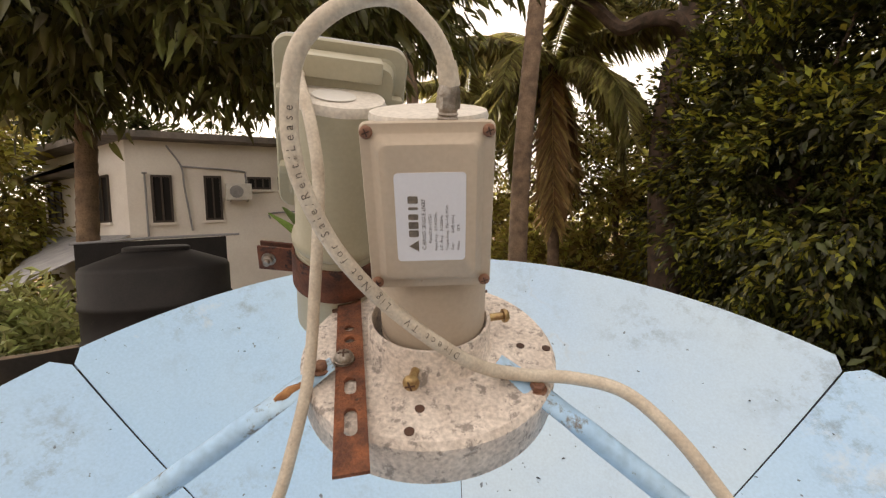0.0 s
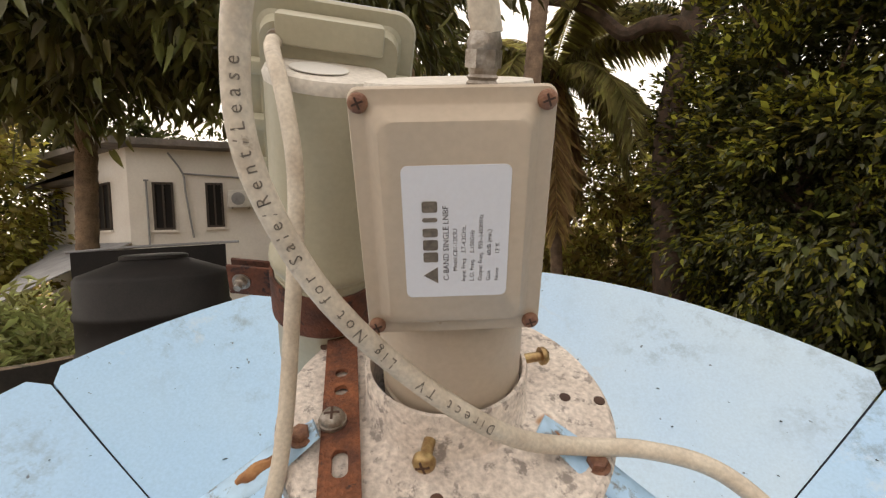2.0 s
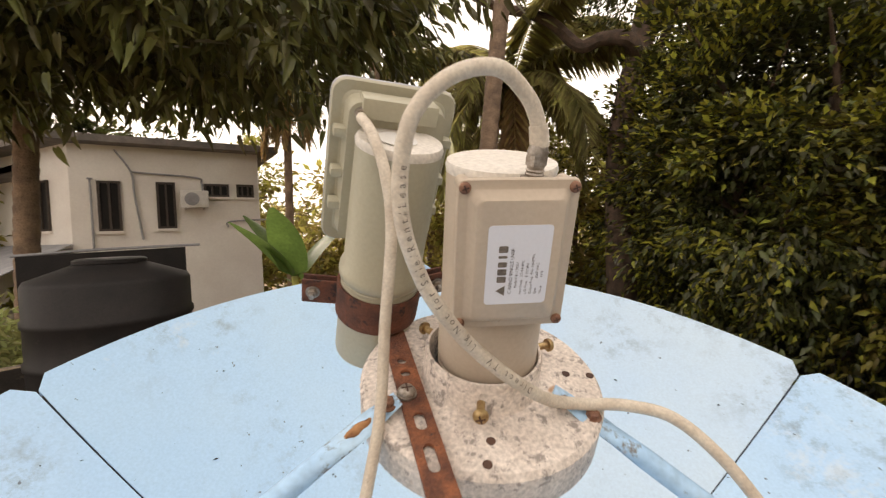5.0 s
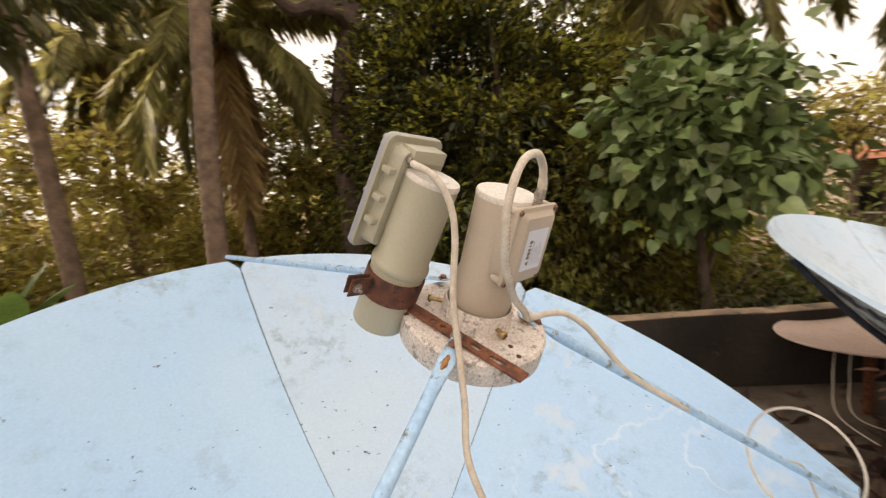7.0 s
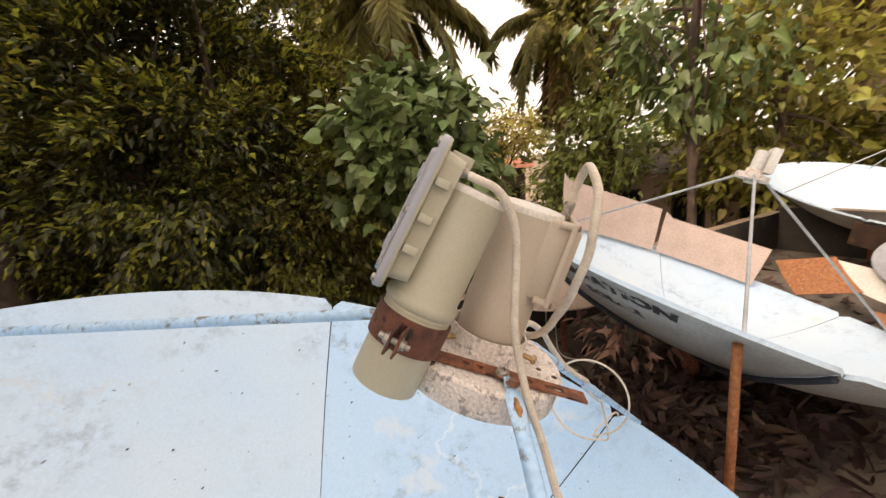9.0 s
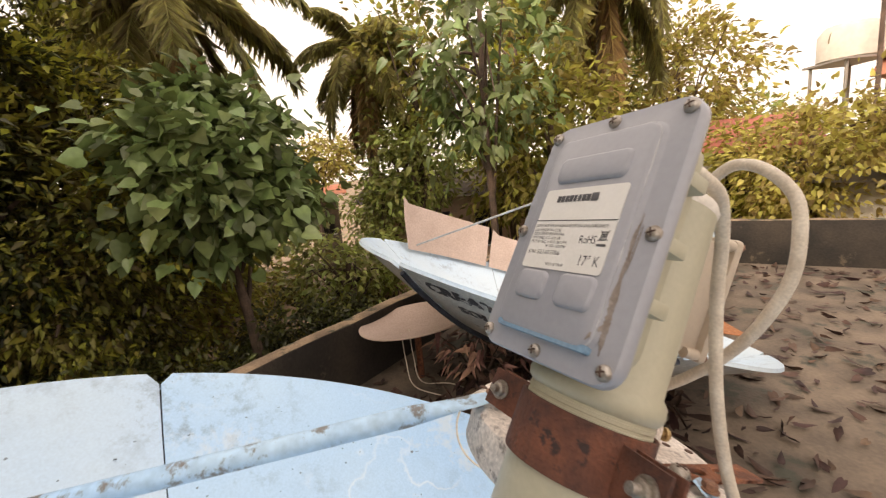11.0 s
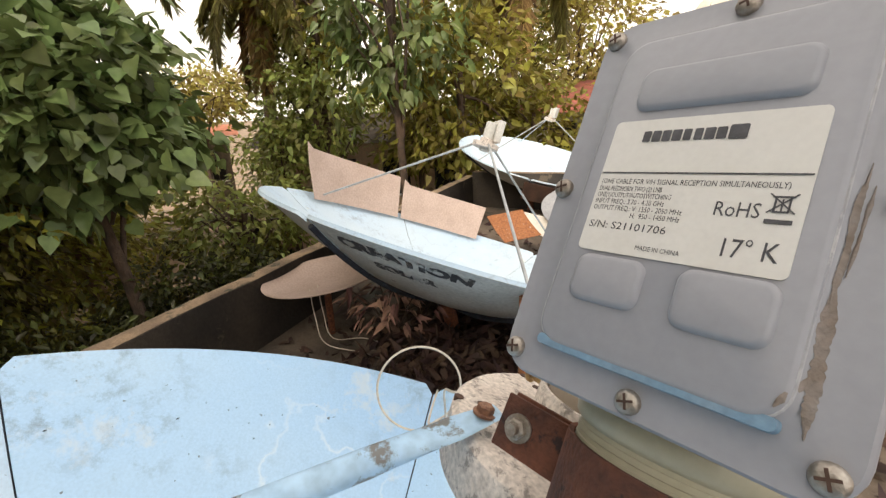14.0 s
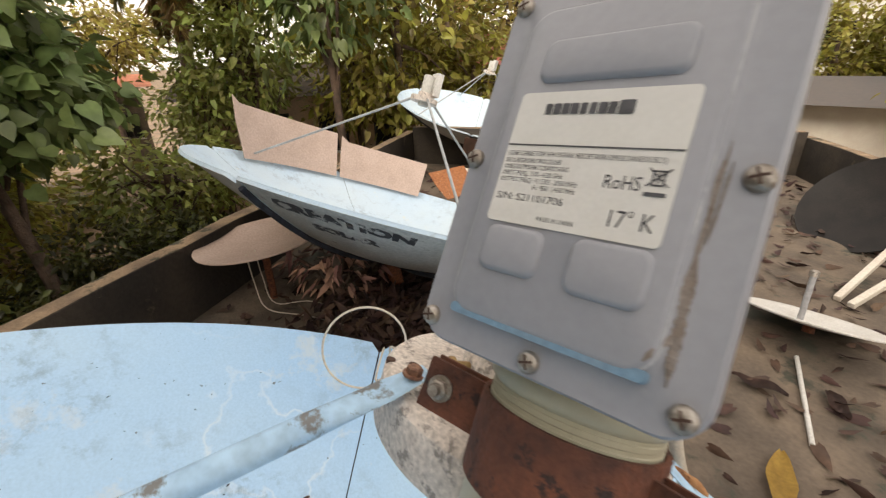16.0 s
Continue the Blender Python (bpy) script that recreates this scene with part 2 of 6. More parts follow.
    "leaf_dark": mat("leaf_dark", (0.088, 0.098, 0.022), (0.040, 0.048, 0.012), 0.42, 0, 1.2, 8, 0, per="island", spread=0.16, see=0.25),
    "leaf_olive": mat("leaf_olive", (0.27, 0.25, 0.048), (0.10, 0.10, 0.02), 0.45, 0, 1.0, 8, 0, per="island", spread=0.17, see=0.35),
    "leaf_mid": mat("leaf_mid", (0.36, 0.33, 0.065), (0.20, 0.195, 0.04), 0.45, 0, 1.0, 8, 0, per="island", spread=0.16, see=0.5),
    "leaf_tip": mat("leaf_bright", (0.42, 0.41, 0.06), (0.28, 0.29, 0.04), 0.4, 0, 1.0, 8, 0, per="island", spread=0.12, see=0.5),
    "leaf_big": mat("leaf_broad", (0.225, 0.30, 0.105), (0.12, 0.17, 0.06), 0.38, 0, 2, 12, 0, per="island", spread=0.13, see=0.22),
    "leaf_mango": mat("leaf_mango", (0.19, 0.19, 0.055), (0.09, 0.10, 0.03), 0.35, 0, 2, 12, 0, per="island", spread=0.15, see=0.2),
    "leaf_fern": mat("leaf_fern", (0.44, 0.47, 0.20), (0.27, 0.31, 0.11), 0.5, 0, 1, 8, 0, per="island", spread=0.14, see=0.4),
    "leaf_green": mat("leaf_fresh_green", (0.38, 0.42, 0.11), (0.17, 0.205, 0.05), 0.42, 0, 1.0, 8, 0, per="island", spread=0.17, see=0.4),
    "leaf_pink": mat("leaf_dry_pale", (0.40, 0.24, 0.17), (0.25, 0.14, 0.10), 0.7, 0, 8, 40, 0.1, per="island", spread=0.15),
    "leaf_light": mat("leaf_sunlit", (0.52, 0.45, 0.12), (0.33, 0.30, 0.07), 0.5, 0, 1, 8, 0, per="island", spread=0.16, see=0.5),
    "frond": mat("palm_frond", (0.60, 0.56, 0.23), (0.43, 0.42, 0.15), 0.4, 0, 1.5, 8, 0, per="island", spread=0.13, see=0.65),
    "frond_dry": mat("palm_frond_dry", (0.62, 0.45, 0.18), (0.44, 0.31, 0.12), 0.6, 0, 1.5, 8, 0, per="island", spread=0.12, see=0.5),
    "leaf_dry": mat("leaf_dry", (0.095, 0.053, 0.034), (0.04, 0.024, 0.018), 0.75, 0, 8, 40, 0.1, per="island", spread=0.18),
    "leaf_yellow": mat("leaf_yellow", (0.55, 0.36, 0.07), (0.42, 0.26, 0.05), 0.6, 0, 12, 60, 0.1),
    "banana": mat("banana_leaf", (0.16, 0.25, 0.06), (0.11, 0.18, 0.045), 0.4, 0, 3, 20, 0.1, see=0.5),
}


# ---------------------------------------------------------------- helpers for things and parts
def to_mesh(bm, material, smooth=40):
    me = bpy.data.meshes.new("mesh")
    bmesh.ops.recalc_face_normals(bm, faces=bm.faces)
    if smooth:
        lim = radians(smooth)
        for f in bm.faces:
            f.smooth = True
        for e in bm.edges:
            if len(e.link_faces) == 2 and e.calc_face_angle(0) > lim:
                e.smooth = False
    bm.to_mesh(me)
    bm.free()
    me.materials.append(material)
    return me


def part(name, bm, material, parent, label="", smooth=40):
    me = bm if isinstance(bm, bpy.types.Mesh) else to_mesh(bm, material, smooth)
    if len(me.materials) == 1 and any(f.material_index for f in me.polygons):
        me.materials.append(M["rust_dark"])
    ob = new(name, me)
    ob.parent = parent
    return tagged(ob, label=label)


def thing(name, label, category, m=None, group="", kind=""):
    ob = new(name)
    ob.empty_display_size = 0.05
    ob.matrix_world = m or Matrix()
    return tagged(ob, label, category, group, kind)


def solid(name, bm, material, label, category="", m=None, group="", kind="", smooth=40):
    ob = new(name, to_mesh(bm, material, smooth))
    ob.matrix_world = m or Matrix()
    return tagged(ob, label, category, group, kind)


def box(bm, lo, hi, m=None, bevel=0.0):
    r = bmesh.ops.create_cube(bm, size=1)
    vs = r["verts"]
    s = [hi[i] - lo[i] for i in range(3)]
    c = [(hi[i] + lo[i]) / 2 for i in range(3)]
    for v in vs:
        v.co = Vector((v.co.x * s[0] + c[0], v.co.y * s[1] + c[1], v.co.z * s[2] + c[2]))
    if bevel:
        es = list({e for v in vs for e in v.link_edges})
        g = bmesh.ops.bevel(bm, geom=es, offset=bevel, segments=2, profile=0.6, affect="EDGES")
        vs = list({v for f in g["faces"] for v in f.verts} | {v for v in vs if v.is_valid})
    if m:
        bmesh.ops.transform(bm, matrix=m, verts=[v for v in vs if v.is_valid])
    return bm


def lathe(bm, profile, m=None, seg=40, cap=True):
    """profile: (radius, z) from bottom to top, turned about z."""
    rings = []
    m = m or Matrix()
    for r, z in profile:
        rings.append([bm.verts.new(m @ Vector((r * math.cos(2 * math.pi * i / seg), r * math.sin(2 * math.pi * i / seg), z))) for i in range(seg)])
    for a, b in zip(rings, rings[1:]):
        for i in range(seg):
            bm.faces.new((a[i], a[(i + 1) % seg], b[(i + 1) % seg], b[i]))
    if cap:
        bm.faces.new(rings[0][::-1])
        bm.faces.new(rings[-1])
    return bm


def frame_to(d, up=(0, 0, 1)):
    """Rotation whose z is d."""
    d = Vector(d).normalized()
    u = Vector(up)
    if abs(d.dot(u)) > 0.98:
        u = Vector((0, 1, 0))
    x = u.cross(d).normalized()
    y = d.cross(x)
    return Matrix((x, y, d)).transposed().to_4x4()


def rod(bm, a, b, r, r2=None, seg=12, cap=True):
    a, b = Vector(a), Vector(b)
    lathe(bm, [(r, 0), (r2 or r, (b - a).length)], Matrix.Translation(a) @ frame_to(b - a), seg, cap)
    return bm


def smooth_path(pts, step=6):
    pts = [Vector(p) for p in pts]
    ext = [pts[0] * 2 - pts[1]] + pts + [pts[-1] * 2 - pts[-2]]
    out = []
    for i in range(1, len(ext) - 2):
        p0, p1, p2, p3 = ext[i - 1:i + 3]
        for k in range(step):
            t = k / step
            out.append(0.5 * ((2 * p1) + (p2 - p0) * t + (2 * p0 - 5 * p1 + 4 * p2 - p3) * t * t + (3 * p1 - p0 - 3 * p2 + p3) * t ** 3))
    out.append(pts[-1])
    return out


def sweep(bm, path, r, seg=10, taper=None, closed=False):
    """A tube along a path; taper: radius factor by fraction of the way."""
    path = [Vector(p) for p in path]
    n = len(path)
    nor = None
    rings = []
    for i, p in enumerate(path):
        d = (path[min(i + 1, n - 1)] - path[max(i - 1, 0)]).normalized()
        if nor is None:
            nor = d.orthogonal().normalized()
        nor = (nor - d * nor.dot(d)).normalized()
        bi = d.cross(nor)
        rr = r * (taper(i / (n - 1)) if taper else 1)
        rings.append([bm.verts.new(p + (nor * math.cos(2 * math.pi * k / seg) + bi * math.sin(2 * math.pi * k / seg)) * rr) for k in range(seg)])
    for a, b in zip(rings, rings[1:]):
        for k in range(seg):
            bm.faces.new((a[k], a[(k + 1) % seg], b[(k + 1) % seg], b[k]))
    bm.faces.new(rings[0][::-1])
    bm.faces.new(rings[-1])
    return bm


def round_rect(w, h, r, seg=6):
    pts = []
    for cx, cy, a0 in ((w / 2 - r, h / 2 - r, 0), (-w / 2 + r, h / 2 - r, 90), (-w / 2 + r, -h / 2 + r, 180), (w / 2 - r, -h / 2 + r, 270)):
        for k in range(seg + 1):
            a = radians(a0 + 90 * k / seg)
            pts.append((cx + r * math.cos(a), cy + r * math.sin(a)))
    return pts


def slab(bm, levels, m=None):
    """Stacked rounded rectangles: (width, height, corner, z); closed top and bottom."""
    m = m or Matrix()
    rings = [[bm.verts.new(m @ Vector((x, y, z))) for x, y in round_rect(w, h, r)] for w, h, r, z in levels]
    n = len(rings[0])
    for a, b in zip(rings, rings[1:]):
        for k in range(n):
            bm.faces.new((a[k], a[(k + 1) % n], b[(k + 1) % n], b[k]))
    bm.faces.new(rings[0][::-1])
    bm.faces.new(rings[-1])
    return bm


def bolt(bm, p, d, r=0.005, h=0.004, hexa=True, shank=0.0):
    m = Matrix.Translation(p) @ frame_to(d)
    lathe(bm, [(r * 1.35, 0), (r * 1.35, h * 0.25)], m, 18)
    lathe(bm, [(r, h * 0.25), (r, h * 0.85), (r * 0.8, h)], m, 6 if hexa else 18)
    if shank:
        lathe(bm, [(r * 0.55, h * 0.9), (r * 0.55, h + shank)], m, 12)
    return bm


def cross_screw(bm, p, d, r=0.004):
    m = Matrix.Translation(p) @ frame_to(d)
    lathe(bm, [(r, -0.001), (r, r * 0.25), (r * 0.8, r * 0.55), (r * 0.45, r * 0.68)], m, 18)
    old = set(bm.faces)
    for a in (20, 110):
        box(bm, (-r * 0.62, -r * 0.10, r * 0.50), (r * 0.62, r * 0.10, r * 0.72), m @ pose(0, 0, 0, 0, 0, a))
    for f in bm.faces:
        if f not in old:
            f.material_index = 1
    return bm


def letters(text, size, fat=0.0, width=1.0, gap=1.0):
    """A flat mesh of the words, in x (along) and y (up), from the built-in font."""
    cu = bpy.data.curves.new("words", "FONT")
    cu.body, cu.size = text, size
    cu.resolution_u = 2
    cu.space_character = gap
    cu.offset = fat
    ob = bpy.data.objects.new("words", cu)
    scene.collection.objects.link(ob)
    dg = bpy.context.evaluated_depsgraph_get()
    me = bpy.data.meshes.new_from_object(ob.evaluated_get(dg))
    bpy.data.objects.remove(ob)
    bpy.data.curves.remove(cu)
    if width != 1:
        for v in me.vertices:
            v.co.x *= width
    return me


def words(text, size, at, parent, material, m=None, width=1.0):
    me = letters(text, size, width=width)
    me.materials.clear()
    me.materials.append(material)
    base = (m or Matrix()) @ Matrix.Translation(at)
    me.transform(base)
    ob = new("lettering", me)
    ob.parent = parent
    return ob


# ---------------------------------------------------------------- foliage
def leaf_mesh(name, centers, dirs, size, material, width=0.45, droop=0.25, rng=None, broad=False):
    """Many folded leaves: centers (n,3), dirs (n,3) along each leaf, size (n)."""
    n = len(centers)
    d = dirs / np.maximum(np.linalg.norm(dirs, axis=1, keepdims=True), 1e-6)
    ref = rng.normal(size=(n, 3)) * 0.55 + np.array([0, 0, 1.0])
    s = np.cross(d, ref)
    s /= np.maximum(np.linalg.norm(s, axis=1, keepdims=True), 1e-6)
    up = np.cross(s, d)
    L = size[:, None]
    w = L * width
    if broad:
        half = [(-0.05, 0.26, 0.02), (0.12, 0.47, 0.03), (0.42, 0.46, -0.02), (0.74, 0.23, -droop * 0.5)]
        prof = [(0.05, 0, 0)] + half + [(1.0, 0, -droop)] + [(p, -q, r) for p, q, r in reversed(half)]
    else:
        prof = [(0, 0, 0), (0.45, 0.5, 0.06), (1.0, 0, -droop), (0.45, -0.5, 0.06)]
    k = len(prof)
    v = np.empty((n, k, 3), np.float32)
    for i, (a, b, c) in enumerate(prof):
        v[:, i] = centers + d * L * a + s * w * b * 1.0 + up * L * c
    idx = np.arange(n)[:, None] * k
    if broad:
        tris = np.concatenate([idx + np.array(q) for q in [(0, j, j + 1) for j in range(1, k - 1)]])
    else:
        tris = np.concatenate([idx + np.array(q) for q in ((0, 1, 2), (0, 2, 3))])
    return tri_mesh(name, v.reshape(-1, 3), tris, material)


def tri_mesh(name, verts, tris, material):
    me = bpy.data.meshes.new(name)
    me.vertices.add(len(verts))
    me.vertices.foreach_set("co", np.ascontiguousarray(verts, np.float32).ravel())
    me.loops.add(len(tris) * 3)
    me.loops.foreach_set("vertex_index", np.ascontiguousarray(tris, np.int32).ravel())
    me.polygons.add(len(tris))
    me.polygons.foreach_set("loop_start", np.arange(0, len(tris) * 3, 3, dtype=np.int32))
    me.update(calc_edges=True)
    me.materials.append(material)
    return me


def crown_points(rng, n, radii, clumps, clump_r, hollow=0.55):
    """Leaf places in clumps spread over a lumpy ellipsoid: points and outward directions."""
    c = rng.normal(size=(clumps, 3))
    c /= np.linalg.norm(c, axis=1, keepdims=True)
    c *= (hollow + (1 - hollow) * rng.random((clumps, 1)) ** 0.6) * (0.8 + 0.35 * rng.random((clumps, 1)))
    c *= np.array(radii)
    which = rng.integers(0, clumps, n)
    off = rng.normal(size=(n, 3)) * clump_r * (0.45 + rng.random((clumps, 1))[which])
    off[:, 2] *= 0.7
    return c[which] + off, off + c[which] * 0.25


def limb_bm(trunk, limbs):
    """trunk: path and radius; limbs: more of them, in one bark mesh."""
    bm = bmesh.new()
    for path, r, end in [trunk] + limbs:
        sweep(bm, smooth_path(path, 5), r, 9, lambda f, e=end: 1 + (e - 1) * f)
    return bm


def tree(name, label, at, height, radii, seed, leafmat, leaves=9000, leaf=0.16, clumps=120, clump_r=0.35, trunk_r=0.16, crown_z=None,
         lean=(0, 0), broad=False, width=0.45, bark="bark", category="tree", droop=0.25, hollow=0.55, tips=None):
    rng = np.random.default_rng(seed)
    t = thing(name, label, category, Matrix.Translation(at))
    cz = crown_z if crown_z is not None else height - radii[2]
    top = Vector((lean[0], lean[1], cz + radii[2] * 0.5))
    tp = [Vector((0, 0, -0.1)), top * 0.35 + Vector((0.05, -0.04, 0)), top * 0.7 + Vector((-0.06, 0.05, 0)), top]
    limbs = []
    for i in range(9):
        a = rng.random() * 6.283
        b = tp[1].lerp(tp[3], 0.2 + 0.75 * i / 9)
        e = Vector((lean[0] + radii[0] * 0.75 * math.cos(a), lean[1] + radii[1] * 0.75 * math.sin(a), cz + radii[2] * (rng.random() * 1.2 - 0.5)))
        limbs.append(([b, b.lerp(e, 0.5) + Vector((0, 0, 0.15)), e], trunk_r * 0.4, 0.25))
    part("trunk", limb_bm((tp, trunk_r, 0.45), limbs), M[bark], t)
    p, d = crown_points(rng, leaves, radii, clumps, clump_r, hollow)
    p += np.array([lean[0], lean[1], cz])
    d = d + rng.normal(size=d.shape) * 0.35 + np.array([0, 0, -0.25])
    part("crown", leaf_mesh("crown", p, d, leaf * (0.6 + 0.7 * rng.random(leaves)), M[leafmat], width, droop, rng, broad), None, t)
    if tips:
        # brighter leaves on the outer upper crown paint in its sunlit tops
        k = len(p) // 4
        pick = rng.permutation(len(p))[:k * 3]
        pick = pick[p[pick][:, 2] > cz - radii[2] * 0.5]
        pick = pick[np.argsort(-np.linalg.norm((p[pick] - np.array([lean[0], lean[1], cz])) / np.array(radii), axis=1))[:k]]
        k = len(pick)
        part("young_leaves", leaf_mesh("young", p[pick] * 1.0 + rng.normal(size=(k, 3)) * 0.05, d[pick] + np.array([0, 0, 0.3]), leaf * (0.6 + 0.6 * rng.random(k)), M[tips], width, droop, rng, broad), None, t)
    return t


def palm(label, at, height, seed, trunk_r=0.14, lean=(0.3, 0.2), fronds=20, length=2.8, dry=3, show_trunk=True):
    rng = np.random.default_rng(seed)
    t = thing("palm_tree", label, "palm tree", Matrix.Translation(at))
    top = Vector((lean[0], lean[1], height))
    tp = smooth_path([Vector((0, 0, -0.1)), Vector((lean[0] * 0.2, lean[1] * 0.2, height * 0.4)), Vector((lean[0] * 0.6, lean[1] * 0.6, height * 0.75)), top], 110)
    bm = bmesh.new()
    sweep(bm, tp, trunk_r, 14, lambda f: (1.25 - 0.45 * f) * (1 + 0.10 * ((f * height / 0.15) % 1.0)))
    part("trunk", bm, M["bark_palm"], t, "ringed grey-brown palm trunk")
    for i in range(fronds + dry):
        old = i >= fronds
        a = i * 2.399 + rng.random() * 0.4
        rise = (1.1 - 1.75 * (i / fronds)) if not old else -0.9 - 0.3 * rng.random()
        L = length * (0.8 + 0.3 * rng.random())
        pts, cur, el = [], top.copy(), rise
        for k in range(13):
            pts.append(cur.copy())
            step = L / 12
            cur += Vector((math.cos(a) * math.cos(el), math.sin(a) * math.cos(el), math.sin(el))) * step
            el = max(el - 0.11 - 0.05 * (k / 12), -1.45)
        bm = bmesh.new()
        sweep(bm, pts, 0.022, 5, lambda f: 1.2 - 0.95 * f)
        fr = part("frond", bm, M["frond_dry" if old else "frond"], t)
        P = np.array([list(p) for p in pts])
        T = np.gradient(P, axis=0)
        nl = 300
        u = np.linspace(0.7, 11.9, nl) + rng.normal(size=nl) * 0.03
        i0 = u.astype(int)
        i0 = np.clip(i0, 0, 11)
        f = np.clip(u - i0, 0, 1)[:, None]
        i1 = i0 + 1
        c = P[i0] * (1 - f) + P[i1] * f
        tt = T[i0]
        tt = tt / np.linalg.norm(tt, axis=1, keepdims=True)
        side = np.cross(tt, np.array([0, 0, 1.0]))
        side /= np.maximum(np.linalg.norm(side, axis=1, keepdims=True), 1e-4)
        sg = np.where(np.arange(nl) % 2 == 0, -1, 1)[:, None]
        hang = (0.55 + 0.35 * rng.random((nl, 1))) * (1.7 if old else 1.15)
        dd = side * sg + tt * 0.55 - np.array([0, 0, 1.0]) * hang
        sz = L * 0.23 * (0.30 + 0.80 * np.sin(np.clip(u / 12, 0, 1) * 2.6 + 0.3)) * (0.85 + 0.3 * rng.random(nl))
        part("leaf_fringe", leaf_mesh("leaflets", c, dd, sz, M["frond_dry" if old else "frond"], 0.032, 0.2, rng), None, fr)
    return t


def shrubs(name, label, spots, seed, leafmat, per=1200, leaf=0.12, r=(0.8, 0.8, 0.7), category="shrubs", broad=False, width=0.45):
    """Undergrowth that nobody could count: leafy clumps at many spots, one mesh."""
    rng = np.random.default_rng(seed)
    ps, ds = [], []
    for x, y, z, k in spots:
        p, d = crown_points(rng, per, [q * k for q in r], 14, 0.22 * k, 0.3)
        ps.append(p + np.array([x, y, z]))
        ds.append(d + rng.normal(size=d.shape) * 0.3)
    p, d = np.concatenate(ps), np.concatenate(ds)
    ob = new(name, leaf_mesh(name, p, d, leaf * (0.6 + 0.8 * rng.random(len(p))), M[leafmat], width, 0.25, rng, broad))
    return tagged(ob, label, category, kind="stuff")


# ---------------------------------------------------------------- frames of the two large dishes
AXIS = Vector((0.1221, -0.3503, 0.9286)).normalized()
EX = (Vector((1, 0, 0)) - AXIS * AXIS.x).normalized()
EY = AXIS.cross(EX)


def dish_frame(o, turn=0.0):
    return Matrix.Translation(o) @ Matrix((EX, EY, AXIS)).transposed().to_4x4() @ pose(0, 0, 0, 0, 0, turn)


RING = dish_frame((0.0091, 0.0408, 1.3798))
ROOF_Z, GROUND_Z = 0.05, -3.2
ALONG, OUT = Vector((0.822, -0.570, 0)), Vector((0.570, 0.822, 0))


def deck(a, b, z):
    return ALONG * a + OUT * b + Vector((0, 0, z))


# ---------------------------------------------------------------- ground, roof deck, parapets
bm = bmesh.new()
ng = 60
grid = [[bm.verts.new((x, y, GROUND_Z + 0.25 * noise.noise(Vector((x * 0.25, y * 0.25, 0))) * (1 if max(abs(x), abs(y)) < 60 else 0)))
         for y in [(abs(v) ** 2.2) * (1 if v > 0 else -1) * 900 for v in np.linspace(-1, 1, ng)]]
        for x in [(abs(v) ** 2.2) * (1 if v > 0 else -1) * 900 for v in np.linspace(-1, 1, ng)]]
for i in range(ng - 1):
    for j in range(ng - 1):
        bm.faces.new((grid[i][j], grid[i + 1][j], grid[i + 1][j + 1], grid[i][j + 1]))
solid("ground", bm, M["soil"], "brown earth with fallen leaves among trees", "ground", kind="structure")

DM = Matrix((ALONG, OUT, Vector((0, 0, 1)))).transposed().to_4x4()
A0, A1, B0, B1 = -4.4, 6.4, -3.1, 2.28
bm = box(bmesh.new(), (A0, B0, ROOF_Z - 0.15), (A1, B1, ROOF_Z), DM)
solid("roof_deck", bm, M["concrete"], "stained grey-brown concrete roof terrace with leaf litter", "roof terrace", kind="structure")
bm = box(bmesh.new(), (A0 + 0.2, B0 + 0.2, GROUND_Z - 0.3), (A1 - 0.2, B1 - 0.2, ROOF_Z - 0.154), DM)
solid("wall_below_roof", bm, M["wall"], "plain plastered house wall under the roof terrace", "wall", kind="structure")
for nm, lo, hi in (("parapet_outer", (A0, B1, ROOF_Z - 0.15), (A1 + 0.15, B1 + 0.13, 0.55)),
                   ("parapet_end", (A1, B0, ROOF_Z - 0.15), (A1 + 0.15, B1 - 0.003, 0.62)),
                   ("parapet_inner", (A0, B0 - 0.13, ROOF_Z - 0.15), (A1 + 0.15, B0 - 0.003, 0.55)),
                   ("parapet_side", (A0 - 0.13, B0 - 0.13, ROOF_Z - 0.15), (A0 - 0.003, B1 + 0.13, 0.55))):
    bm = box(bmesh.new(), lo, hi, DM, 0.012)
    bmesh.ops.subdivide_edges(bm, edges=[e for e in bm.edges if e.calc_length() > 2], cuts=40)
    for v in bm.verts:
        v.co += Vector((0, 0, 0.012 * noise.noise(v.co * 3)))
    pw = solid(nm, bm, M["moss"], "low weathered concrete parapet, its sides painted dark for damp and shade", "parapet", kind="structure", smooth=60)
    # upright faces get a near-black colour: damp staining plus painted-in shade
    pw.data.materials.append(M["damp_shade"])
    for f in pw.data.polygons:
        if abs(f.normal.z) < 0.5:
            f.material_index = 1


# ---------------------------------------------------------------- the large blue dish
def dish_z(r, R, D):
    return -D * (1 - (r / R) ** 2)


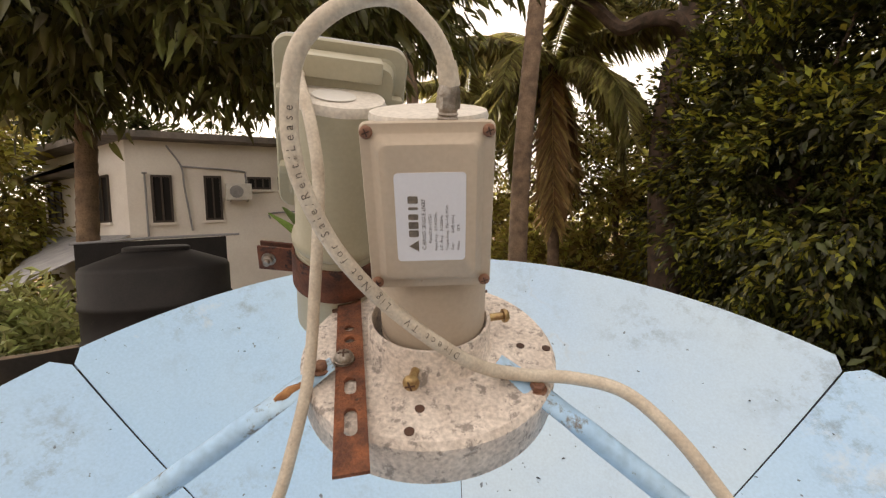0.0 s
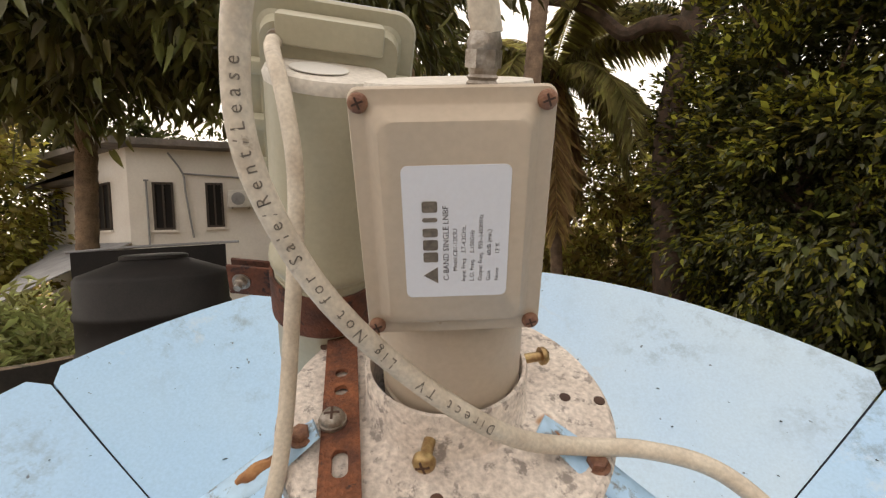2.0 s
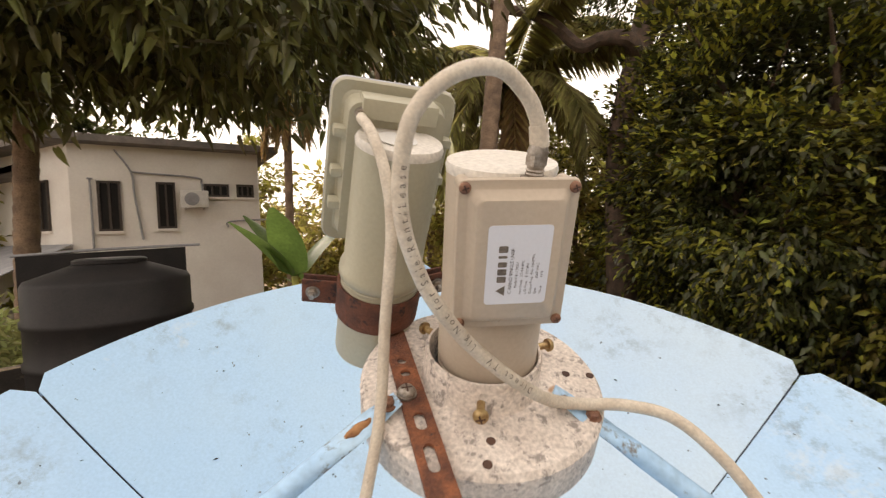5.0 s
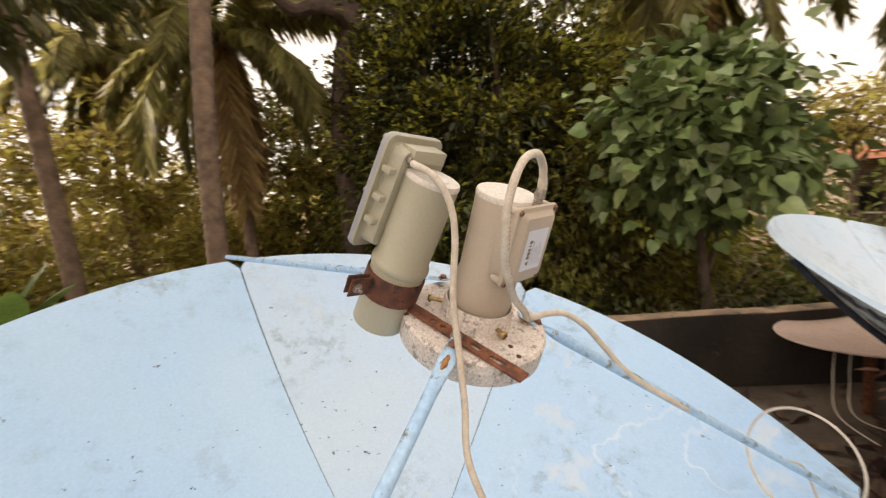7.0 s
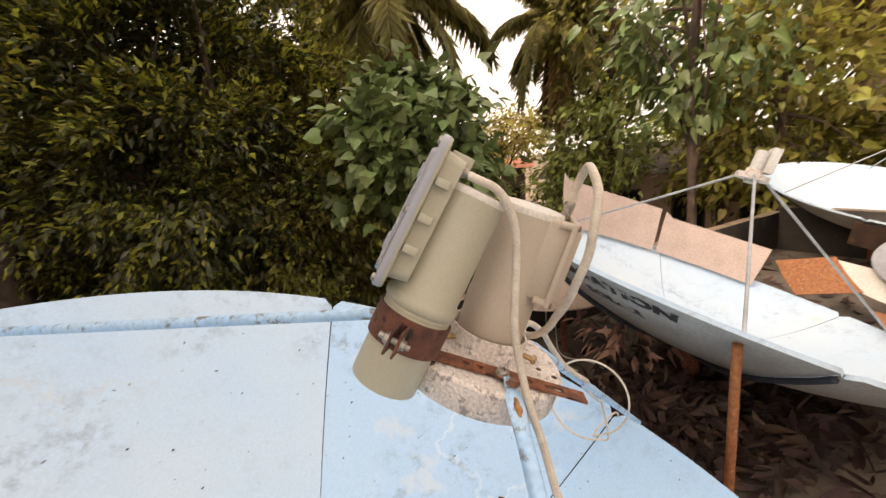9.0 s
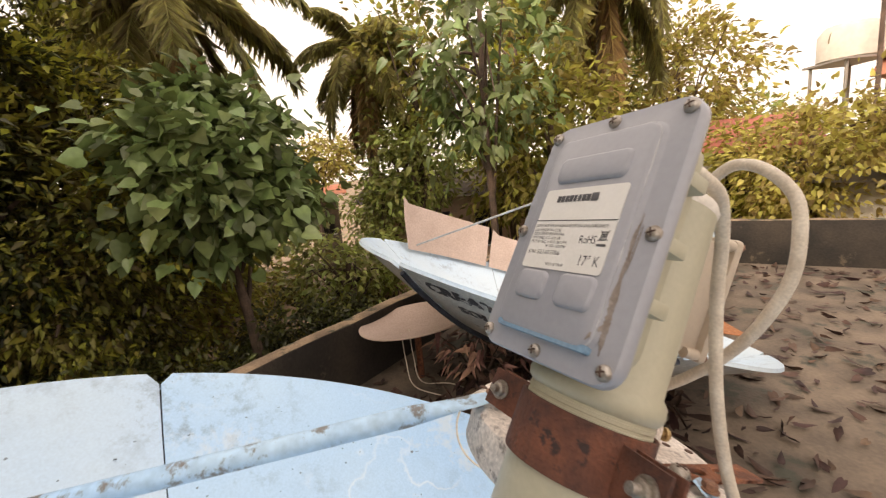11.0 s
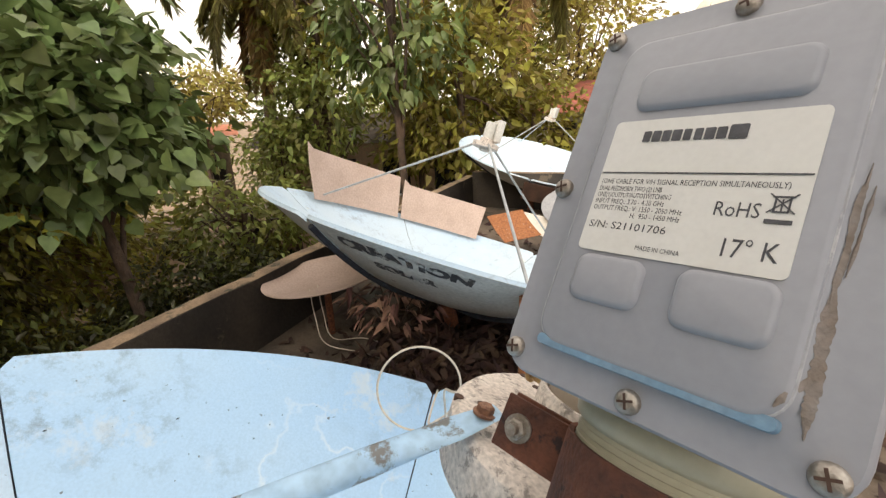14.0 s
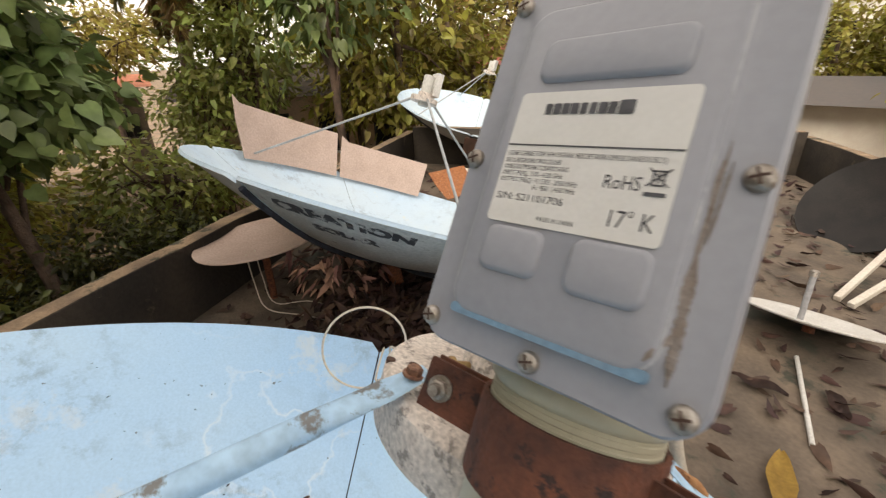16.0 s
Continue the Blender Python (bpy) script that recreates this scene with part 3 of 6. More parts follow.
def panel_bm(R, D, a0, a1, rin=0.12, nr=16, na=40, th=0.004, corner=0.032, lip=0.018, over=0.024):
    bm = bmesh.new()
    top, bot = [], []
    for i in range(na + 1):
        f = i / na
        a = a0 + (a1 - a0) * f
        edge = min(f, 1 - f) * (a1 - a0) * R
        cut = corner * (1 - math.sqrt(max(0, 1 - (1 - min(edge / corner, 1)) ** 2))) if edge < corner else 0
        rows_t, rows_b = [], []
        for j in range(nr + 1):
            r = rin + (R + over - cut - rin) * j / nr
            z = dish_z(r, R, D)
            nrm = Vector((-2 * D * r / R ** 2 * math.cos(a), -2 * D * r / R ** 2 * math.sin(a), 1)).normalized()
            p = Vector((r * math.cos(a), r * math.sin(a), z))
            rows_t.append(bm.verts.new(p))
            rows_b.append(bm.verts.new(p - nrm * th))
        r = R + over - cut + 0.005
        p = Vector((r * math.cos(a), r * math.sin(a), dish_z(R + over - cut, R, D) - lip))
        rows_t.append(bm.verts.new(p))
        rows_b.append(bm.verts.new(p + Vector((-math.cos(a), -math.sin(a), 0)) * 0.012))
        top.append(rows_t)
        bot.append(rows_b)
    m = nr + 1
    for i in range(na):
        for j in range(m):
            bm.faces.new((top[i][j], top[i][j + 1], top[i + 1][j + 1], top[i + 1][j]))
            bm.faces.new((bot[i][j], bot[i + 1][j], bot[i + 1][j + 1], bot[i][j + 1]))
        bm.faces.new((top[i][m], bot[i][m], bot[i + 1][m], top[i + 1][m]))
        bm.faces.new((top[i][0], top[i + 1][0], bot[i + 1][0], bot[i][0]))
    for q in (0, na):
        for j in range(m):
            bm.faces.new((top[q][j], bot[q][j], bot[q][j + 1], top[q][j + 1]))
    return bm


def big_dish(label, m, R, D, seam0, mats, gap=0.0022, back=None):
    t = thing("satellite_dish", label, "satellite dish", m, group="large dishes on the roof")
    for k in range(6):
        a = radians(seam0 + 60 * k)
        pan = part("panel", panel_bm(R, D, a + gap, a + radians(60) - gap), mats[k % len(mats)], t, smooth=50)
        if back:
            pan.data.materials.append(back)
            for f in pan.data.polygons:
                if f.normal.z < -0.2:
                    f.material_index = 1
    bm = bmesh.new()
    lathe(bm, [(0.16, dish_z(0.16, R, D) - 0.02), (0.16, dish_z(0.16, R, D) - 0.008), (0.125, dish_z(0.125, R, D) + 0.003), (0.0, -D + 0.003)], None, 40, False)
    part("hub", bm, mats[-1], t)
    for k in range(6):
        a = radians(seam0 + 60 * k)
        pts = [Vector((r * math.cos(a), r * math.sin(a), dish_z(r, R, D) - 0.022)) for r in np.linspace(0.15, R - 0.03, 14)]
        bm = bmesh.new()
        sweep(bm, pts, 0.014, 6)
        part("rib", bm, M["seam"], t, "dark angle-iron rib behind the seam")
    return t


D_R, D_D = 1.222, 0.37
DISH = RING @ Matrix.Translation((0.074, 0.048, -0.567))
dish = big_dish("large light-blue painted metal satellite dish with worn panels", DISH, D_R, D_D, 40.6, [M["dish_worn"]] + [M["dish"]] * 4 + [M["dish_crackle"]])
INV = DISH.inverted()


def strut_bm(a, b, r=0.0092, flat=0.05):
    """A tube whose upper end is hammered flat into a tab."""
    a, b = Vector(a), Vector(b)
    d = (b - a).normalized()
    s = d.cross(Vector((0, 0, 1))).normalized()
    u = s.cross(d)
    bm = bmesh.new()
    rings = []
    L = (b - a).length
    for t, w, h in ((0, 0.9, 0.18), (flat * 0.7, 1.35, 0.2), (flat, 1.3, 0.28), (flat * 1.7, 1.05, 0.85), (flat * 2.0, 1, 1), (L * 0.5, 1, 1), (L, 1, 1)):
        rings.append([bm.verts.new(a + d * t + (s * math.cos(k * math.pi / 8) * w + u * math.sin(k * math.pi / 8) * h) * r) for k in range(16)])
    for p, q in zip(rings, rings[1:]):
        for k in range(16):
            bm.faces.new((p[k], p[(k + 1) % 16], q[(k + 1) % 16], q[k]))
    bm.faces.new(rings[0][::-1])
    bm.faces.new(rings[-1])
    return bm


for near, reach, foot, rusty, bolt_at in (((-0.0883, -0.0697, 0.0000), 0.038, (218.5, 0.075), True, 0.0095), ((0.0851, -0.0351, 0.0040), 0.034, (-23.6, 0.037), True, 0.034), ((-0.0032, 0.0895, 0.0110), 0.010, (103.0, 0.057), False, 0.010)):
    foot = Vector((1.204 * math.cos(radians(foot[0])), 1.204 * math.sin(radians(foot[0])), foot[1]))
    mark = INV @ RING @ Vector(near)
    d = (foot - mark).normalized()
    top = mark - d * reach
    top.z -= 0.5 * (top.z - mark.z)
    d = (foot - top).normalized()
    st = part("strut", strut_bm(top, foot, 0.0080, 0.040), M["strut"], dish, "pale-blue tubular strut with flaking paint")
    bm = bmesh.new()
    bolt(bm, top + d * bolt_at + Vector((0, 0, 0.0015)), (0, 0, 1), 0.0052, 0.006)
    part("bolt", bm, M["screw"], st, "rusty hexagonal bolt")
    if not rusty:
        continue
    bm = bmesh.new()
    s = d.cross(Vector((0, 0, 1))).normalized()
    up = s.cross(d)
    sweep(bm, [top + d * ((0.020 if bolt_at < 0.02 else 0.001) + 0.0028 * k) + s * 0.0006 * math.sin(k * 1.7) + up * (-0.0020 + (0.0050 if bolt_at < 0.02 else 0.0) * min(1, k / 8)) for k in range(10)], 0.0046, 9, lambda f: 0.2 + 0.8 * math.sin(math.pi * (0.05 + 0.9 * f)) * (0.9 + 0.1 * math.sin(f * 11)))
    part("rust_patch", bm, M["rust_stain"], st, "orange rust at the flattened end")

# mount under the dish
bm = bmesh.new()
rod(bm, DISH @ Vector((0, 0, -D_D - 0.02)), (0.08, 0.30, 0.20), 0.045)
rod(bm, (0.08, 0.30, ROOF_Z), (0.08, 0.30, 0.35), 0.055)
box(bm, (-0.12, 0.10, ROOF_Z), (0.28, 0.50, ROOF_Z + 0.02))
solid("dish_mast", bm, M["rust"], "short rusty steel mast under the blue dish", "mast")

# ---------------------------------------------------------------- scalar ring
ring = thing("scalar_ring", "round scalar feed ring in flaking white paint", "feed ring", RING)
bm = bmesh.new()
lathe(bm, [(0.040, -0.036), (0.098, -0.036), (0.1005, -0.033), (0.1005, -0.004), (0.097, 0.0), (0.048, 0.0005), (0.044, 0.0005), (0.044, -0.03)], None, 72, False)
part("disc", bm, M["ring"], ring)
bm = bmesh.new()
lathe(bm, [(0.0435, -0.002), (0.051, -0.001), (0.0485, 0.003), (0.0478, 0.025), (0.0468, 0.0275), (0.0448, 0.0275), (0.0440, 0.025), (0.0435, 0.0)], None, 56, False)
part("collar", bm, M["ring"], ring, "raised collar, white paint worn to metal")
for p, d in (((0.0, -0.048, 0.012), (0.0, -1, 0)), ((0.046, 0.022, 0.016), (0.9, 0.42, 0)), ((-0.043, 0.03, 0.014), (-0.8, 0.58, 0)), ((0.004, 0.048, 0.015), (0.05, 1, 0))):
    bm = bmesh.new()
    d = Vector(d).normalized()
    rod(bm, Vector(p) - d * 0.004, Vector(p) + d * 0.012, 0.0032)
    cross_screw(bm, Vector(p) + d * 0.0125, d, 0.0058)
    part("collar_bolt", bm, M["brass"], ring, "tarnished brass clamping screw")
for x, y in ((0.0082, -0.0706), (0.006, -0.090), (0.0726, 0.010), (0.093, 0.0112), (-0.076, 0.030), (-0.092, 0.028), (0.03, 0.075), (0.036, 0.09)):
    bm = bmesh.new()
    lathe(bm, [(0.0030, -0.003), (0.0034, 0.0008)], Matrix.Translation((x, y, 0)), 14)
    part("drill_hole", bm, M["rust_dark"], ring)

# ---------------------------------------------------------------- the first receiver, with the silver label
LNB = RING @ pose(0.0035, 0.0, 0, 0, -1.6, 12.6)
lnb = thing("receiver_unit", "beige satellite receiver unit with a screwed cover and paper label", "satellite receiver", LNB, group="receivers on the feed")
bm = bmesh.new()
prof = [(0.0395, -0.034), (0.0395, 0.004)]
for k in range(4):
    z = 0.006 + k * 0.004
    prof += [(0.0402, z), (0.0402, z + 0.0018), (0.0390, z + 0.0022), (0.0390, z + 0.0036)]
prof += [(0.0400, 0.026), (0.0400, 0.070), (0.0385, 0.073), (0.0372, 0.176)]
lathe(bm, prof, None, 56)
part("waveguide_tube", bm, M["lnb"], lnb)
bm = bmesh.new()
lathe(bm, [(0.0374, 0.174), (0.0380, 0.178), (0.0370, 0.181), (0.0, 0.182)], None, 48, False)
part("cap", bm, M["lnb_white"], lnb, "chalky white top cap")
bm = box(bmesh.new(), (-0.031, -0.0455, 0.087), (0.029, -0.006, 0.176), None, 0.004)
part("housing", bm, M["lnb"], lnb)
FACE = Matrix.Translation((-0.0010, -0.0476, 0.1315)) @ Matrix(((1, 0, 0, 0), (0, 0, -1, 0), (0, 1, 0, 0), (0, 0, 0, 1)))
bm = bmesh.new()
slab(bm, [(0.0715, 0.098, 0.003, -0.0035), (0.0735, 0.100, 0.004, -0.001), (0.073, 0.0995, 0.004, 0.0015), (0.072, 0.0985, 0.004, 0.0025), (0.0625, 0.0890, 0.005, 0.0027), (0.0605, 0.0870, 0.005, 0.0034), (0.0540, 0.0805, 0.005, 0.0088), (0.0520, 0.0785, 0.005, 0.0098)], FACE)
cover = part("cover", bm, M["lnb"], lnb, "beige raised cover plate")
for sx, sy in ((-1, 1), (1, 1), (-1, -1), (1, -1)):
    bm = bmesh.new()
    cross_screw(bm, FACE @ Vector((sx * 0.0326, sy * 0.0450, 0.0030)), FACE.to_3x3() @ Vector((0, 0, 1)), 0.0035)
    part("screw", bm, M["screw"], cover, "small rusty cross-head screw")
    bm = bmesh.new()
    lathe(bm, [(0.0045, -0.016), (0.0045, -0.003)], FACE @ Matrix.Translation((sx * 0.0315, sy * 0.0440, 0)), 12)
    part("screw_post", bm, M["lnb"], cover)
LAB = FACE @ Matrix.Translation((0.0006, -0.0016, 0.0100))
bm = bmesh.new()
slab(bm, [(0.0392, 0.0525, 0.0025, 0), (0.0390, 0.0523, 0.0025, 0.00025)], LAB)
label1 = part("label", bm, M["label_blue"], lnb, "silvery-white printed paper label")
TURN = LAB @ Matrix.Translation((0, 0, 0.0004)) @ pose(0, 0, 0, 0, 0, 90)
y0 = 0.0030
for k, (txt, size, dx) in enumerate((("C-BAND SINGLE LNBF", 0.0031, -0.0190), ("Model:CB1-13KSU", 0.0023, -0.0150), ("Input Freq.   3.7-4.2GHz,", 0.0023, -0.0195), ("L.O. Freq.    5.150GHz", 0.0023, -0.0195), ("Output Freq.  950~1450MHz", 0.0023, -0.0195), ("Gain          60dB (min.)", 0.0023, -0.0195), ("Noise         13\u00b0K", 0.0023, -0.0195))):
    words(txt, size, (dx, y0 - 0.0032 * k, 0), label1, M["ink"], TURN)
bm = bmesh.new()
for k in range(5):
    w = (0.0041, 0.0042, 0.0034, 0.0016, 0.0042)[k]
    x = -0.0108 + k * 0.0050
    slab(bm, [(w, 0.0056, 0.0008, 0), (w, 0.0056, 0.0008, 0.00012)], TURN @ Matrix.Translation((x + 0.002, 0.0098, 0)))
tri = [TURN @ Vector(v) for v in ((-0.0200, 0.0072, 0.0001), (-0.0130, 0.0072, 0.0001), (-0.0165, 0.0128, 0.0001))]
bm.faces.new([bm.verts.new(v) for v in tri])
part("logo_mark", bm, M["ink_soft"], label1, "plain grey logo shapes")


def connector(bm, p, d, k=1.0):
    m = Matrix.Translation(p) @ frame_to(d)
    lathe(bm, [(0.0085 * k, 0), (0.0085 * k, 0.0035)], m, 6)
    lathe(bm, [(0.0055 * k, 0.0035), (0.0058 * k, 0.005), (0.0050 * k, 0.006), (0.0058 * k, 0.007), (0.0050 * k, 0.008), (0.0055 * k, 0.010)], m, 20)
    lathe(bm, [(0.0066 * k, 0.010), (0.0066 * k, 0.016)], m, 6)
    lathe(bm, [(0.0060 * k, 0.016), (0.0064 * k, 0.018), (0.0052 * k, 0.022)], m, 20)
    return bm


part("connector", connector(bmesh.new(), (0.0100, -0.0385, 0.1765), (0.05, 0.0, 1)), M["steel"], lnb, "dull metal screw connector")

# ---------------------------------------------------------------- the second receiver, tilted on its clamp
E_AX = Vector((0.150, -0.100, 0.984)).normalized()
E_RT = Vector((-0.934, -0.344, 0.098))
E_RT = (E_RT - E_AX * E_RT.dot(E_AX)).normalized()
E_NO = E_RT.cross(E_AX)
EURO = RING @ Matrix.Translation((-0.1118, 0.0670, -0.0314)) @ Matrix((E_RT, E_AX.cross(E_RT), E_AX)).transposed().to_4x4()
euro = thing("receiver_unit", "olive-grey satellite receiver unit with a large grey cover plate", "satellite receiver", EURO, group="receivers on the feed")
bm = bmesh.new()
prof = [(0.034, 0.0), (0.0358, 0.0), (0.0362, 0.002), (0.0362, 0.070)]
for k in range(3):
    z = 0.0755 + k * 0.0042
    prof += [(0.0364, z), (0.0364, z + 0.002), (0.0360, z + 0.0024), (0.0360, z + 0.0038)]
prof += [(0.0385, 0.090), (0.0392, 0.094), (0.0385, 0.099), (0.0355, 0.103), (0.0345, 0.212)]
lathe(bm, prof, None, 56)
part("waveguide_tube", bm, M["olive"], euro)
bm = bmesh.new()
lathe(bm, [(0.0346, 0.2105), (0.0352, 0.214), (0.0335, 0.2175), (0.0, 0.2185)], None, 48, False)
part("cap", bm, M["lnb_white"], euro, "white-edged top cap with a torn sticker")
bm = bmesh.new()
lathe(bm, [(0.016, 0.2186), (0.016, 0.2190)], Matrix.Translation((0.004, 0.006, 0)), 24)
part("sticker", bm, M["label"], euro)
bm = bmesh.new()
lathe(bm, [(0.0325, 0.0015), (0.0325, 0.0022)], None, 40)
part("mouth", bm, M["lnb"], euro, "beige plastic feed cover")
PX, PY = Vector((-0.917, -0.383, 0.113)).normalized(), Vector((0.169, -0.115, 0.979))
PZ = PX.cross(PY).normalized()
PY = PZ.cross(PX)
PLATE = EURO.inverted() @ RING @ Matrix.Translation(Vector((-0.1037, 0.0968, 0.1475)) + PZ * 0.0046) @ Matrix((PX, PY, PZ)).transposed().to_4x4() @ Matrix.Diagonal((1.03, 1.03, 1, 1))
PN = (PLATE.to_3x3() @ Vector((0, 0, 1))).normalized()
bm = bmesh.new()
slab(bm, [(0.078, 0.122, 0.010, -0.034), (0.082, 0.126, 0.010, -0.016), (0.086, 0.130, 0.010, -0.0145)], PLATE)
part("housing", bm, M["olive"], euro, "olive-beige cast housing behind the plate")
for z in (-0.03, 0.0, 0.034):
    bm = box(bmesh.new(), (-0.049, z - 0.004, -0.030), (0.049, z + 0.004, -0.016), PLATE, 0.002)
    part("fin", bm, M["olive"], euro)
bm = bmesh.new()
slab(bm, [(0.101, 0.144, 0.012, -0.0145), (0.104, 0.147, 0.013, -0.012), (0.104, 0.147, 0.013, -0.0065), (0.102, 0.145, 0.012, -0.0050), (0.0785, 0.1235, 0.011, -0.0046), (0.0768, 0.1218, 0.010, -0.0040), (0.0730, 0.1180, 0.009, -0.0007), (0.0705, 0.1155, 0.008, 0.0)], PLATE)
plate = part("cover", bm, M["grey"], euro, "smooth blue-grey pressed cover plate")
plate.data.materials.append(M["olive"])
for f in plate.data.polygons:
    if f.normal.dot(PN) < -0.3:
        f.material_index = 1
for x, y, w, h in ((0.000, 0.0370, 0.050, 0.0148), (-0.0164, -0.0338, 0.0226, 0.0150), (0.0180, -0.0340, 0.0236, 0.0164)):
    bm = bmesh.new()
    slab(bm, [(w + 0.002, h + 0.002, 0.0045, -0.0006), (w + 0.0012, h + 0.0012, 0.0043, 0.0010), (w - 0.0004, h - 0.0004, 0.0038, 0.0019), (w - 0.0020, h - 0.0020, 0.0032, 0.0022)], PLATE @ Matrix.Translation((x, y, 0)))
    part("raised_pad", bm, M["grey"], plate)
# strip of blue colour stands for the soft shading on the lower bevel
bm = bmesh.new()
slab(bm, [(0.072, 0.0044, 0.002, -0.0040), (0.071, 0.0036, 0.0017, -0.0006)], PLATE @ Matrix.Translation((0, -0.0590, 0)))
part("lower_edge", bm, M["bevel_shading"], plate, "lower bevel with bluish shading painted on")
bm = bmesh.new()
loop = [PLATE @ Vector((x, y, -0.0016)) for x, y in round_rect(0.0738, 0.1188, 0.0095)]
sweep(bm, loop + loop[:1], 0.00055, 6)
part("worn_rim", bm, M["grey_worn"], plate, "pale line where paint has worn off")
rngd = random.Random(3)


def plate_z(x):
    """Height of the pressed cover at x: raised field, slope, flange."""
    return 0.0 if abs(x) < 0.0352 else -0.0046 * min(1.0, (abs(x) - 0.0352) / 0.004)


bm = bmesh.new()
for x0, y0, x1, y1, w0, n in ((0.0395, 0.010, 0.0385, -0.028, 0.0006, 44), (0.0385, -0.022, 0.0400, -0.060, 0.0012, 44), (0.0395, -0.044, 0.0340, -0.055, 0.0008, 18), (0.0415, 0.004, 0.0405, -0.020, 0.0004, 22)):
    edge = []
    for k in range(n):
        f = k / (n - 1)
        y = y0 + (y1 - y0) * f
        x = x0 + (x1 - x0) * f + 0.0009 * noise.noise(Vector((y * 60, x0 * 400, 1.0)))
        w = max(0.00015, w0 * (0.9 + 0.5 * noise.noise(Vector((y * 150, x0 * 300, 7.0))) + 0.5 * rngd.random()) * min(1, 4 * f + 0.15, 4 * (1 - f) + 0.15))
        edge.append((bm.verts.new(PLATE @ Vector((x - w, y, plate_z(x - w) + 0.00015))), bm.verts.new(PLATE @ Vector((x, y + 0.0004, plate_z(x) + 0.0005))), bm.verts.new(PLATE @ Vector((x + w, y, plate_z(x + w) + 0.00015)))))
    for q, r in zip(edge, edge[1:]):
        bm.faces.new((q[0], q[1], r[1], r[0]))
        bm.faces.new((q[1], q[2], r[2], r[1]))
part("dirt_streak", bm, M["dirt"], plate, "dried brown mud streak")
for x, y in ((-0.0460, 0.0657), (0.0, 0.0680), (0.0460, 0.0657), (-0.0480, 0.0), (0.0480, 0.0), (-0.0460, -0.0657), (0.0, -0.0680), (0.0460, -0.0657)):
    bm = bmesh.new()
    cross_screw(bm, PLATE @ Vector((x, y, -0.0046)), PN, 0.0040)
    part("screw", bm, M["steel"], plate, "dull cross-head screw")
LAB2 = PLATE @ Matrix.Translation((0.0, 0.0004, 0.0003))
bm = bmesh.new()
slab(bm, [(0.0610, 0.0492, 0.002, 0), (0.0610, 0.0492, 0.002, 0.00025)], LAB2)
label2 = part("label", bm, M["label"], euro, "yellowed white printed label")
T2 = LAB2 @ Matrix.Translation((0, 0, 0.0004))
for txt, size, x, x1, y in (("(ONE CABLE FOR V/H SIGNAL RECEPTION SIMULTANEOUSLY)", 0.0026, -0.0292, 0.0260, 0.0004),
                            ("DUAL FEEDHORN TWO (2) LNB", 0.0025, -0.0292, -0.0070, -0.0023), ("ONE(1)OUTPUT/AUTOSWITCHING", 0.0025, -0.0292, -0.0035, -0.0047),
                            ("INPUT FREQ.: 3.70 - 4.20 GHz", 0.0025, -0.0292, -0.0050, -0.0071), ("OUTPUT FREQ.: V: 1550 - 2050 MHz", 0.0025, -0.0292, 0.0010, -0.0095),
                            ("H:  950 - 1450 MHz", 0.0025, -0.0150, 0.0010, -0.0119), ("S/N: S21101706", 0.0036, -0.0288, -0.0020, -0.0162), ("RoHS", 0.0064, 0.0092, 0.0208, -0.0086),
                            ("17\u00b0 K", 0.0078, 0.0130, 0.0275, -0.0205), ("MADE IN CHINA", 0.0022, -0.0100, 0.0038, -0.0224)):
    wide = max(v.co.x for v in letters(txt, size).vertices)
    words(txt, size, (x, y, 0), label2, M["ink"], T2, (x1 - x) / wide)
bm = bmesh.new()


def flat_mark(w, h, x, y, turn=0.0, r=0.0002):
    slab(bm, [(w, h, r, 0), (w, h, r, 0.00012)], T2 @ Matrix.Translation((x, y, 0)) @ pose(0, 0, 0, 0, 0, turn))


flat_mark(0.0602, 0.0005, 0, 0.0045)
for k in range(8):
    flat_mark((0.0026, 0.0029, 0.0028, 0.0030, 0.0024, 0.0024, 0.0030, 0.0028)[k], 0.0040, -0.0176 + 0.0033 * k, 0.0180, 0, 0.0004)
flat_mark(0.0050, 0.0048, 0.0100, 0.0181, 0, 0.0006)
# crossed-out waste bin
flat_mark(0.0062, 0.0012, 0.0252, -0.0092)
for a in (42, -42):
    flat_mark(0.0085, 0.0004, 0.0252, -0.0040, a)
for x, w, h, y in ((0.0236, 0.0005, 0.0042, -0.0044), (0.0268, 0.0005, 0.0042, -0.0044), (0.0252, 0.0050, 0.0005, -0.0021), (0.0252, 0.0036, 0.0005, -0.0064), (0.0252, 0.0004, 0.0034, -0.0044)):
    flat_mark(w, h, x, y)
part("logo_mark", bm, M["ink"], label2, "plain dark logo bars and symbols")
EC_P = EURO.inverted() @ RING @ Vector((-0.1150, 0.0640, 0.2000))
EC_D = (EURO.to_3x3().inverted() @ RING.to_3x3()) @ Vector((0.25, -0.95, -0.10))
bm = connector(bmesh.new(), EC_P - EC_D * 0.004, EC_D, 0.85)
part("connector", bm, M["steel"], euro, "dull metal screw connector")
bm = box(bmesh.new(), (-0.030, 0.050, -0.040), (0.030, 0.066, -0.018), PLATE, 0.002)
part("socket_block", bm, M["olive"], euro, "beige block that holds the connector")

# ---------------------------------------------------------------- rusty clamp and slotted strip
clamp = thing("clamp_bracket", "rusty slotted steel strip with a clamp band", "clamp bracket", RING)


